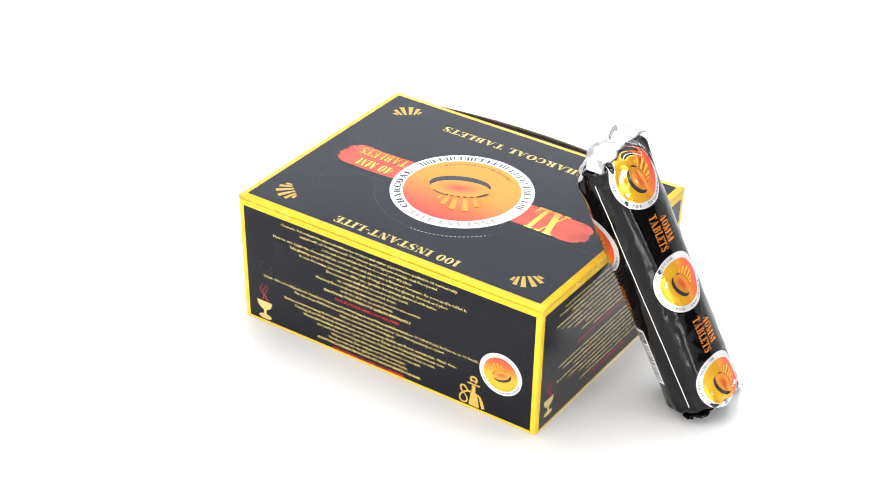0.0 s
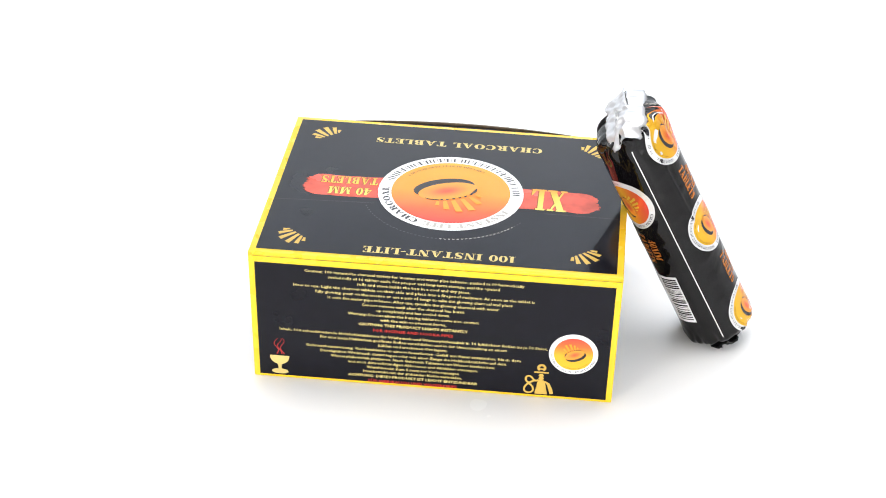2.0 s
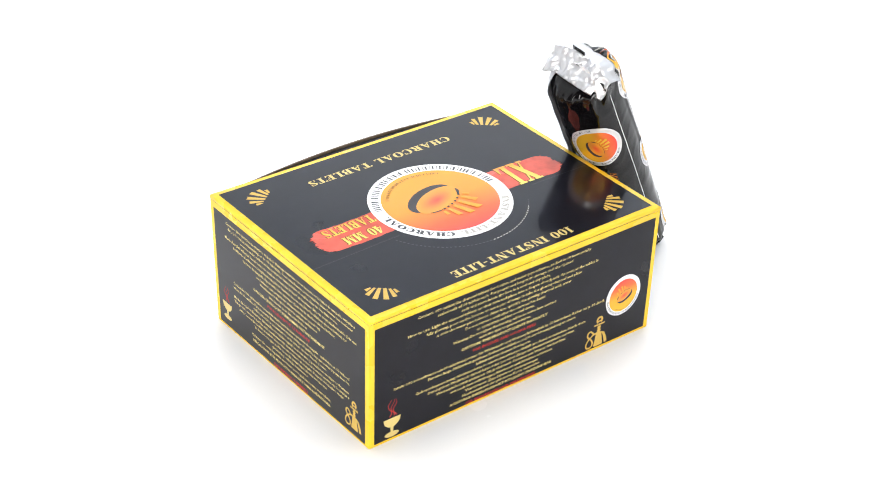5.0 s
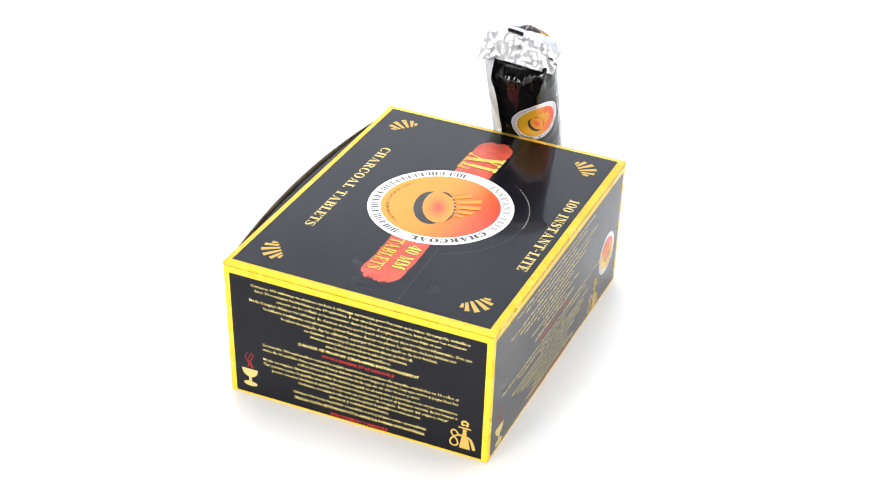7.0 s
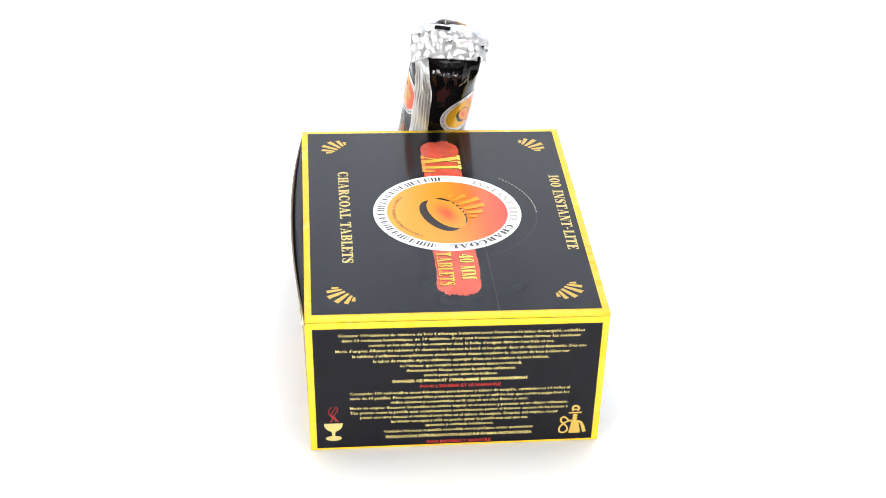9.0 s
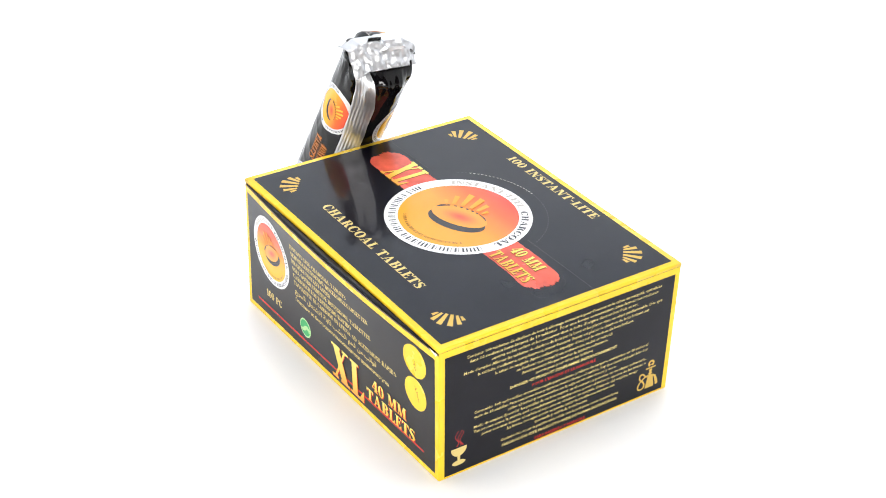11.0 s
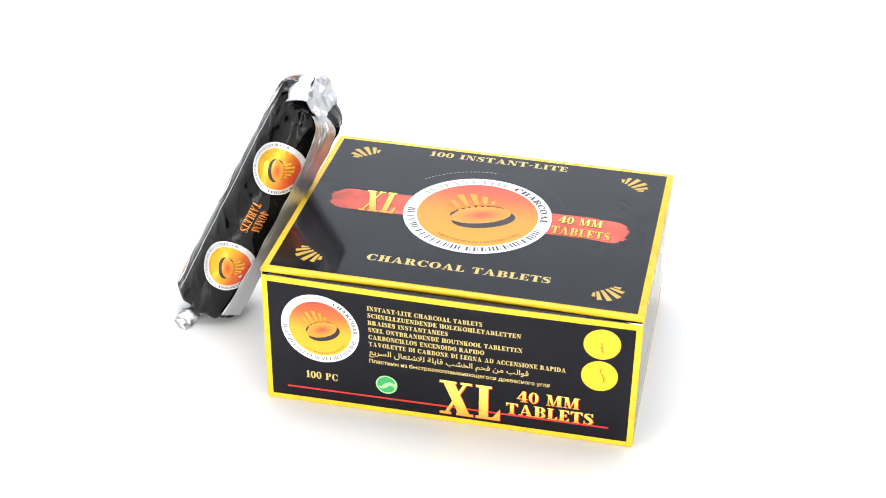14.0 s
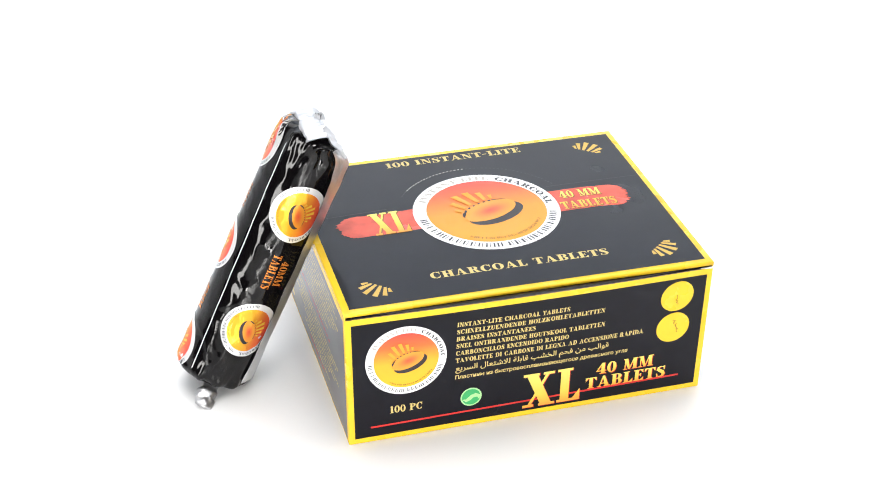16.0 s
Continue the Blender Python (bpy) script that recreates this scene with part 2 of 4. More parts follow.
# ================= the round emblem =================
def emblem(cx, cy, r, face, parent, level=2, fine=True, turn=0.0, inner=0.80, foil="", sun="sun_yellow"):
    """White ring, orange fade, a leaning bowl with rays; the brand round it is plain bars."""
    k = r / 43.0

    def lay(name, sh, lv, mat, label="", fadeon=None):
        uv = unit_uv(sh, *fadeon) if fadeon else None
        return printed(name, s_move(sh, cx, cy, 1.0, turn), face, level + lv, mat, parent, label, uv)
    lay("emblem_ring", s_disc(0, 0, r, n=72, rings=5), 0, foil + "white", "round white printed emblem")
    ri = r * inner
    lay("emblem_sun", s_disc(0, 0, ri, n=64, rings=6), 1, foil + sun, "orange to red faded disc", (-ri, ri))
    lean = radians(22)
    tip = lambda sh: s_move(sh, 1.5 * k, -0.5 * k, k, lean)
    lay("bowl_shadow", tip(s_disc(1.2, -4.6, 18.6, 10.2, 44, 3)), 2, "dark")
    bowl = s_disc(0, 0, 18.2, 9.6, 44, 3)
    ob = lay("bowl", tip(bowl), 3, foil + "ember")
    layer = ob.data.uv_layers.new(name="print")
    for loop in ob.data.loops:
        x, y = bowl[0][loop.vertex_index]
        layer.data[loop.index].uv = (0.5, 0.5 - 0.5 * min(1.0, math.hypot((x - 1) / 15, (y + 0.5) / 7.5)))
    rim = [s_move(s_poly([(-0.8, -0.55), (0.8, -0.55), (0.8, 0.55), (-0.8, 0.55)]), x, 9.3 * math.sqrt(1 - (x / 18.2) ** 2), 1.0, -x * 0.035) for x in (-12, -8.2, -4.4, -0.6, 3.2, 6.6)]
    rim.append(s_stroke([(17.2 * math.cos(radians(a)), 9.2 * math.sin(radians(a))) for a in range(172, 128, -6)], [0.3, 1.0, 1.5, 1.8, 1.7, 1.4, 1.0, 0.5]))
    rim.append(s_stroke([(17.6 * math.cos(radians(a)), 9.4 * math.sin(radians(a))) for a in range(64, 22, -6)], [0.3, 0.7, 0.8, 0.8, 0.7, 0.5, 0.3]))
    lay("bowl_rim", tip(s_join(*rim)), 4, "dark")
    for x, a, l, w in ((-14.5, 30, 4.5, 2.2), (-10.4, 19, 10, 3.0), (-5.2, 9, 14.5, 3.5), (0.4, 0, 13.5, 3.5), (5.2, -10, 9.5, 3.0), (9.2, -22, 4.5, 2.2)):
        ray = s_poly([(-w * 0.36, 0), (w * 0.36, 0), (w * 0.58, l * 0.93), (-w * 0.58, l)])
        lay("emblem_ray", tip(s_move(ray, x, 10.4 * math.sqrt(1 - (x / 19.5) ** 2) + 0.8, 1.0, radians(a))), 5, foil + "sun_ray")
    rng = random.Random(5)

    def bars(a, b, r0, r1, pitch, name, mat, lv):
        out = []
        while a < b:
            heavy = pitch * rng.choice((0.20, 0.26))
            out.append(s_arc(0, 0, r * r0, r * r1, a, a + heavy, 2))
            if rng.random() < 0.85:
                out.append(s_arc(0, 0, r * r0, r * r1, a + pitch * 0.50, a + pitch * rng.choice((0.58, 0.58, 0.72)), 1))
            a += pitch
        tagged(lay(name, s_join(*out), lv, mat), kind="stuff")
    bars(182, 342, 0.848, 0.944, 6.4, "brand_lettering", "grey_ink", 1)
    bars(236, 332, 0.70, 0.745, 4.0, "company_lettering", "brown", 2)
    if fine:
        lay("ring_word", bend(serif("CHARCOAL", -r * 0.50, r * 0.50, 0, r * 0.092), 0, 0, r * 0.85, 32), 1, "grey_ink", "dark ring lettering")
        lay("ring_word", bend(serif("INSTANT-LITE", -r * 0.60, r * 0.60, 0, r * 0.092), 0, 0, r * 0.85, 112), 1, "silver_ink", "pale silver ring lettering")


# ================= upright serif capitals for the large words =================
def s_rect(x0, y0, x1, y1):
    return [(x0, y0), (x1, y0), (x1, y1), (x0, y1)], [(0, 1, 2, 3)]


def s_bowl(cx, cy, rx, ry, a0, a1, thick, thin, n=16):
    """A round stroke, heavy at its sides and fine above and below."""
    out, inn = [], []
    for a in steps(radians(a0), radians(a1), n):
        c, s = math.cos(a), math.sin(a)
        out.append((cx + rx * c, cy + ry * s))
        inn.append((cx + (rx - thick) * c, cy + (ry - thin) * s))
    return inn + out, grid_faces(n + 1, 2)


def glyph(ch):
    """Strokes of one capital of height 1, and its width."""
    t, h = 0.27, 0.075
    foot = lambda x0, x1: s_rect(x0, 0, x1, h)
    head = lambda x0, x1: s_rect(x0, 1 - h, x1, 1)
    quad = lambda *p: (list(p), [(0, 1, 2, 3)])
    tri = lambda *p: (list(p), [(0, 1, 2)])
    if ch == "I":
        return [s_rect(0.10, 0, 0.10 + t, 1), foot(0, 0.47), head(0, 0.47)], 0.47
    if ch == "1":
        return [s_rect(0.13, 0, 0.13 + t, 1), foot(0, 0.53), tri((0.0, 0.80), (0.2, 0.86), (0.2, 1.0))], 0.53
    if ch == "L":
        return [s_rect(0.10, 0, 0.10 + t, 1), foot(0, 0.72), head(0, 0.47), tri((0.50, h), (0.72, h), (0.72, 0.34))], 0.74
    if ch == "T":
        return [s_rect(0.28, 0, 0.28 + t, 1), foot(0.18, 0.65), head(0, 0.83), tri((0, 1 - h), (0, 0.66), (0.2, 1 - h)), tri((0.63, 1 - h), (0.83, 0.66), (0.83, 1 - h))], 0.83
    if ch == "E":
        return [s_rect(0.10, 0, 0.10 + t, 1), foot(0, 0.74), head(0, 0.72), s_rect(0.3, 0.47, 0.55, 0.47 + h), s_rect(0.5, 0.36, 0.56, 0.66), tri((0.52, h), (0.74, h), (0.74, 0.33)), tri((0.52, 1 - h), (0.72, 0.68), (0.72, 1 - h))], 0.77
    if ch == "H":
        return [s_rect(0.10, 0, 0.10 + t, 1), s_rect(0.58, 0, 0.58 + t, 1), foot(0, 0.44), head(0, 0.44), foot(0.51, 0.95), head(0.51, 0.95), s_rect(0.3, 0.46, 0.6, 0.46 + h)], 0.95
    if ch == "N":
        return [s_rect(0.12, 0, 0.19, 1), s_rect(0.72, 0, 0.79, 1), foot(0, 0.31), head(0.60, 0.91), head(0, 0.3), quad((0.05, 1), (0.60, 0), (0.79, 0), (0.38, 1))], 0.91
    if ch == "M":
        return [s_rect(0.12, 0, 0.19, 1), s_rect(0.80, 0, 0.80 + t, 1), foot(0, 0.31), foot(0.71, 1.17), head(0, 0.3), head(0.85, 1.17), quad((0.06, 1), (0.42, 0), (0.58, 0), (0.36, 1)), quad((0.48, 0), (0.54, 0), (0.90, 1), (0.80, 1))], 1.17
    if ch == "A":
        return [quad((0.40, 1), (0.62, 0), (0.92, 0), (0.56, 1)), quad((0.12, 0), (0.20, 0), (0.52, 1), (0.42, 1)), foot(0, 0.32), foot(0.52, 1.0), s_rect(0.25, 0.27, 0.68, 0.27 + h)], 1.0
    if ch == "X":
        return [quad((0.08, 1), (0.58, 0), (0.92, 0), (0.42, 1)), quad((0.12, 0), (0.22, 0), (0.84, 1), (0.74, 1)), foot(0, 0.34), foot(0.50, 1.0), head(0, 0.50), head(0.62, 0.96)], 1.0
    if ch == "O":
        return [s_bowl(0.46, 0.5, 0.46, 0.52, 0, 360, t + 0.01, h, 32)], 0.92
    if ch == "0":
        return [s_bowl(0.36, 0.5, 0.36, 0.52, 0, 360, t - 0.03, h, 32)], 0.72
    if ch == "C":
        return [s_bowl(0.46, 0.5, 0.46, 0.52, 42, 318, t + 0.01, h, 26), s_rect(0.72, 0.62, 0.79, 1.0), tri((0.60, 0.96), (0.79, 0.62), (0.79, 0.9)), s_bowl(0.46, 0.5, 0.36, 0.52, -70, -18, 0.06, h, 8)], 0.86
    if ch in "RPB":
        base = [s_rect(0.10, 0, 0.10 + t, 1), foot(0, 0.47), head(0, 0.5), s_bowl(0.46, 0.74, 0.33, 0.26, -90, 90, t - 0.02, h), s_rect(0.3, 0.48, 0.47, 0.48 + h), s_rect(0.3, 1 - h, 0.47, 1)]
        if ch == "R":
            return base + [quad((0.60, 0), (0.92, 0), (0.66, 0.5), (0.44, 0.5)), foot(0.60, 0.97)], 0.95
        if ch == "B":
            return base + [s_bowl(0.46, 0.27, 0.37, 0.27, -90, 90, t - 0.01, h), s_rect(0.3, 0, 0.47, h)], 0.86
        return base, 0.82
    if ch == "S":
        line = [(0.62, 0.74), (0.56, 0.92), (0.36, 0.965), (0.17, 0.88), (0.15, 0.70), (0.32, 0.56), (0.50, 0.44), (0.58, 0.26), (0.50, 0.09), (0.30, 0.035), (0.13, 0.10), (0.06, 0.30)]
        return [s_stroke(line, [0.06, 0.07, 0.08, 0.17, 0.25, 0.28, 0.28, 0.25, 0.17, 0.08, 0.07, 0.06]), s_rect(0.59, 0.68, 0.65, 1.0), s_rect(0.03, 0.0, 0.09, 0.34)], 0.72
    if ch == "D":
        return [s_rect(0.10, 0, 0.10 + t, 1), foot(0, 0.5), head(0, 0.5), s_bowl(0.44, 0.5, 0.46, 0.5, -90, 90, t, h, 18)], 0.92
    if ch == "U":
        return [s_rect(0.10, 0.3, 0.10 + t, 1), s_rect(0.70, 0.3, 0.77, 1), head(0, 0.45), head(0.58, 0.89), s_bowl(0.435, 0.32, 0.335, 0.33, 180, 360, 0.17, h, 16)], 0.89
    if ch == "V":
        return [quad((0.08, 1), (0.40, 0), (0.56, 0), (0.38, 1)), quad((0.46, 0), (0.54, 0), (0.88, 1), (0.80, 1)), head(0, 0.48), head(0.68, 0.98)], 0.98
    if ch == "Z":
        return [quad((0.0, 0), (0.36, 0), (0.76, 1), (0.40, 1)), head(0.02, 0.74), foot(0, 0.78), tri((0.58, h), (0.78, h), (0.78, 0.33)), tri((0.02, 0.68), (0.2, 1 - h), (0.02, 1 - h))], 0.79
    if ch == "K":
        return [s_rect(0.10, 0, 0.10 + t, 1), foot(0, 0.46), head(0, 0.46), quad((0.36, 0.42), (0.46, 0.42), (0.86, 1), (0.76, 1)), quad((0.60, 0), (0.94, 0), (0.62, 0.62), (0.46, 0.46)), foot(0.54, 1.0), head(0.64, 0.95)], 1.0
    if ch == "G":
        return [s_bowl(0.46, 0.5, 0.46, 0.52, 42, 300, t + 0.01, h, 26), s_rect(0.72, 0.62, 0.79, 1.0), s_rect(0.60, 0.0, 0.60 + 0.25, 0.44), s_rect(0.50, 0.40, 0.95, 0.47)], 0.96
    if ch == "4":
        return [s_rect(0.40, 0, 0.40 + t, 1), foot(0.28, 0.78), s_rect(0, 0.24, 0.80, 0.24 + h), quad((0, 0.26), (0.09, 0.26), (0.55, 1), (0.44, 1))], 0.80
    if ch == "-":
        return [s_rect(0.03, 0.40, 0.40, 0.52)], 0.43
    return [], 0.42


def serif(text, x0, x1, base, cap):
    parts, x = [], 0.0
    for ch in text:
        strokes, w = glyph(ch)
        parts += [([(x + a, b) for a, b in p], f) for p, f in strokes]
        x += w + 0.07
    pts, faces = s_join(*parts)
    k = (x1 - x0) / (x - 0.07)
    pts = [(x0 + a * k, base + b * cap) for a, b in pts]
    # keep every face turned to the viewer
    fixed = []
    for f in faces:
        area = sum(pts[f[i]][0] * pts[f[(i + 1) % len(f)]][1] - pts[f[(i + 1) % len(f)]][0] * pts[f[i]][1] for i in range(len(f)))
        fixed.append(f if area >= 0 else tuple(reversed(f)))
    return pts, fixed


# ================= the carton =================
def sunburst(cx, cy, turn, k=1.0):
    """Six bars that fan out from a short straight base."""
    out = []
    for x, a, l, w in ((-7.2, 40, 3.6, 1.9), (-4.6, 26, 8.4, 2.3), (-1.6, 9, 11.0, 2.7), (1.6, -9, 11.0, 2.7), (4.6, -26, 8.4, 2.3), (7.2, -40, 3.6, 1.9)):
        bar = s_poly([(-w * 0.34, -0.6), (w * 0.34, -0.6), (w * 0.64, l), (-w * 0.64, l + 0.2)])
        out.append(s_move(s_move(bar, x, -4.2, 1.0, radians(a)), cx, cy, k, turn))
    return out


def goblet(cx, base, h):
    k = h / 28.0
    cup = s_poly([(-5.9, 13.4), (-5.7, 11.6), (-4.8, 9.4), (-3.0, 7.8), (-1.1, 7.0), (-0.9, 3.4), (0.9, 3.4), (1.1, 7.0), (3.0, 7.8), (4.8, 9.4), (5.7, 11.6), (5.9, 13.4)])
    foot = s_disc(0, 1.9, 5.0, 1.9, 24, 1)
    smoke = [s_stroke([(x + 1.3 * math.sin(i * 0.9 + p), 14.6 + i * 1.45) for i in range(9)], [0.75 - 0.06 * i for i in range(9)]) for x, p in ((-1.6, 0.0), (0.3, 1.1), (1.9, 2.0))]
    return s_move(s_join(cup, foot), cx, base, k), s_move(s_join(*smoke), cx, base, k)


def waterpipe(cx, base, h):
    k = h / 23.0
    jar = s_poly([(-3.2, 0), (3.8, 0), (3.9, 1.4), (3.2, 4.6), (2.6, 8.0), (1.6, 10.2), (-1.6, 10.2), (-2.2, 8.0), (-2.6, 4.6), (-3.3, 1.4)])
    neck = s_poly([(-1.0, 10), (1.0, 10), (1.0, 15), (-1.0, 15)])
    knobs = [s_disc(0, y, w, 0.8, 16, 1) for y, w in ((11.6, 1.7), (13.8, 1.6))]
    plate = s_poly([(-4.2, 15.4), (4.2, 15.4), (4.2, 16.5), (-4.2, 16.5)])
    bowl = s_arc(0, 19.3, 1.2, 2.7, -60, 240, 18)
    cap = s_poly([(-2.2, 18.0), (2.2, 18.0), (2.2, 18.9), (-2.2, 18.9)])
    hose = s_curve([(-1.4, 10.4), (-3.4, 9.6), (-6.2, 12.6), (-8.4, 12.2), (-8.8, 9.8), (-7.2, 7.8), (-5.0, 5.4), (-4.4, 2.6), (-6.0, 0.8), (-8.6, 1.0), (-9.6, 3.2), (-8.4, 6.2), (-5.2, 9.0), (-2.6, 10.0)], 1.15)
    arm = s_stroke([(2.0, 9.6), (4.2, 8.0), (5.6, 4.4), (6.6, 0.6)], [1.1, 1.8, 2.2, 2.2])
    return s_move(s_join(jar, neck, *knobs, plate, bowl, cap, hose, arm), cx, base, k)


BACK_TEXT = [
    (77.0, 124, "Content: 100 instant-lite charcoal tablets for incense and water pipe tobacco, packed in 10 hermetically"),
    (73.7, 97, "sealed rolls of 10 tablets each. For proper and long-term storage, seal the opened"),
    (70.4, 64, "rolls and store inside the box in a cool and dry place."),
    (67.0, 137, "How to use: Light the charcoal tablets on their side and place into a fireproof recipient. As soon as the tablet is"),
    (63.6, 112, "fully glowing, pour on the incense or use a pair of tongs to take the glowing charcoal and place"),
    (60.2, 98, "it onto the water pipe tobacco. After use, sprinkle the glowing charcoal with water."),
    (56.8, 58, "Do not remove until after the charcoal has burnt"),
    (53.6, 42, "up completely and has cooled down."),
    (50.2, 75, "Warning: Do not allow the burning tablet to come into contact"),
    (47.0, 38, "with the skin to prevent burns."),
    (43.4, 63, "CAUTION: THIS PRODUCT LIGHTS INSTANTLY"),
    (39.6, 46, "FOR INCENSE AND HOOKA PIPES"),
    (35.4, 155, "Inhalt: 100 schnellzündende Holzkohletabletten für Weihrauch und Wasserpfeifentabak in 10 luftdichten Rollen zu je 10 Stück."),
    (32.2, 108, "Für eine lange Haltbarkeit geöffnete Rollen verschließen und in der Umverpackung an einem"),
    (29.0, 40, "kühlen und trockenen Ort lagern."),
    (25.6, 125, "Gebrauchsanweisung: Kohletablette in einem feuerfesten Gefäß am Rand entzünden. Nach dem"),
    (22.4, 108, "Durchglühen Weihrauch darauf legen oder mit einer Zange die Holzkohletablette auf dem"),
    (19.2, 96, "Wasserpfeifentabak platzieren. Nach Gebrauch Tabletten mit Wasser löschen bzw."),
    (16.0, 76, "erst nach dem vollständigen Abbrennen und Abkühlen entsorgen."),
    (12.8, 54, "Warnhinweis: Zum Schutz vor Verbrennungen"),
    (9.8, 58, "Hautkontakt mit der glühenden Kohle vermeiden."),
    (6.4, 76, "ACHTUNG: DIESES PRODUKT IST LEICHT ENTZÜNDBAR"),
    (2.9, 52, "FÜR WEIHRAUCH UND WASSERPFEIFE"),
]
SIDE_TEXT = [
    (76.0, 132, "Contenu: 100 tablettes de charbon de bois à allumage instantané pour l'encens et le tabac de narguilé, emballées"),
    (72.8, 128, "dans 10 rouleaux hermétiques de 10 tablettes. Pour une bonne conservation, bien fermer les rouleaux"),
    (69.5, 100, "ouverts en les collant et les conserver dans la boîte d'origine dans un lieu frais et sec."),
    (66.0, 135, "Mode d'emploi: Allumer les tablettes de charbon de bois sur le bord et les placer dans un objet ininflammable. Dès que"),
    (62.6, 117, "la tablette s'enflamme complètement, placer l'encens dessus ou placer le charbon de bois brûlant sur"),
    (59.2, 95, "le tabac de narguilé. Après utilisation, asperger d'eau sur le charbon de bois brûlant,"),
    (55.8, 66, "ne l'enlever que lorsqu'il est entièrement éteint et refroidi."),
    (52.6, 59, "Avertissement: Ne pas toucher la tablette enflammée"),
    (49.4, 40, "avec la peau pour éviter les brûlures."),
    (45.6, 74, "DANGER CE PRODUIT S'ENFLAMME INSTANTANEMENT"),
    (41.8, 44, "POUR L'ENCENS ET LE NARGUILE"),
    (38.0, 121, "Contenido: 100 carboncillos encendido rapido para incienso y tabaco de narguile, embalados en 10 rollos al"),
    (34.8, 121, "vacío de 10 pastillas. Para conservar bien y durante mucho tiempo el carbón, hay que cerrar y pegar bien los"),
    (31.6, 76, "rollos abiertos y conservarlos en la caja en un sitio fresco y seco."),
    (28.2, 121, "Modo de empleo: Encender las pastillas de carbón vegetal en el extremo y ponerlas en un objeto refractario."),
    (25.0, 121, "Tan pronto como la pastilla esté completamente incandescente, poner el incienso encima de las brasas o"),
    (21.8, 110, "poner con unas tenazas el carbón al rojo vivo en el tabaco de narguile. Después del empleo, mojar"),
    (18.6, 76, "las brasas con agua y sólo se puede quitar la pastilla una vez que sea"),
    (15.4, 38, "quemada y enfriada totalmente."),
    (11.8, 84, "Cuidado: No tocar la pastilla encendida con la piel para evitar quemaduras."),
    (7.8, 82, "PRECAUCIÓN: ESTE PRODUCTO ARDE DE FORMA INSTANTÁNEA"),
    (3.4, 36, "PARA INCIENSO Y NARGUILE"),
]
ARABIC = "\ufed7\ufeee\ufe8d\ufedf\ufe90 \ufee3\ufee6 \ufed3\ufea4\ufee2 \ufe8d\ufedf\ufea8\ufeb8\ufe90 \ufed7\ufe8e\ufe91\ufee0\ufe94 \ufedf\ufefc\ufeb7\ufe98\ufecc\ufe8e\ufedd \ufe8d\ufedf\ufeb4\ufeae\ufef3\ufeca"


def small_print(lines, mid, face, panel):
    for z, width, words in lines:
        caps = words.upper() == words
        red = words.startswith(("FOR ", "FÜR WEIH", "POUR L'ENC", "PARA INC"))
        sh = s_type(words, mid - width / 2, mid + width / 2, z - 0.9, 1.95, 0.005 if not caps else 0.014, 1)
        printed("text_line", sh, face, 2, "red" if red else "gold_small", panel, "red printed warning line" if red else "")


def brush_mark(x0, x1, y0, y1, seed, flip=False):
    """One dry brush stroke with a ragged far end, as rows of quads that share their edges."""
    rng = random.Random(seed)
    n, m = 56, 10
    pts = []
    for i in range(n + 1):
        f = i / n
        bulge = math.sqrt(max(0.0, 1 - (2 * f - 1) ** 2))
        rag = (1 - bulge) * 8 + 2.2 * noise.noise((f * 4.3, seed, 0.5)) + rng.uniform(0, 1.0) + (rng.uniform(0.3, 1.6) if rng.random() < 0.35 else 0.0)
        a, b = (x0, x1 - rag) if flip else (x0 + rag, x1)
        y = y0 + (y1 - y0) * f
        pts += [(a + (b - a) * q, y + 0.4 * math.sin(q * 6 + seed) + (rng.uniform(-0.3, 0.3) if i in (0, n) else 0)) for q in steps(0, 1, m)]
    return pts, grid_faces(m + 1, n + 1)


def bevelled_words(shapes, face, panel, lip=0.45):
    """Gold lettering on a red drop edge."""
    for sh in shapes:
        y0, y1 = min(p[1] for p in sh[0]), max(p[1] for p in sh[0])
        printed("letter_edge", s_move(sh, lip, -lip * 0.8), face, 3, "red", panel)
        printed("letters", sh, face, 4.5, "bevel_gold", panel, "bevelled gold lettering", unit_uv(sh, y0, y1))


def out_of_square(x, y, z):
    """A point of the true box, moved with the corners of the real one."""
    f = [min(1.1, max(-0.1, q)) for q in (x / W + 0.5, y / D + 0.5, z / H)]
    shift = Vector((0, 0, 0))
    for corner, move in SKEW.items():
        weight = 1.0
        for q, c in zip(f, corner):
            weight *= q if c else 1 - q
        shift += Vector(move) * (weight / 1000)
    return Vector((x, y, z)) + shift


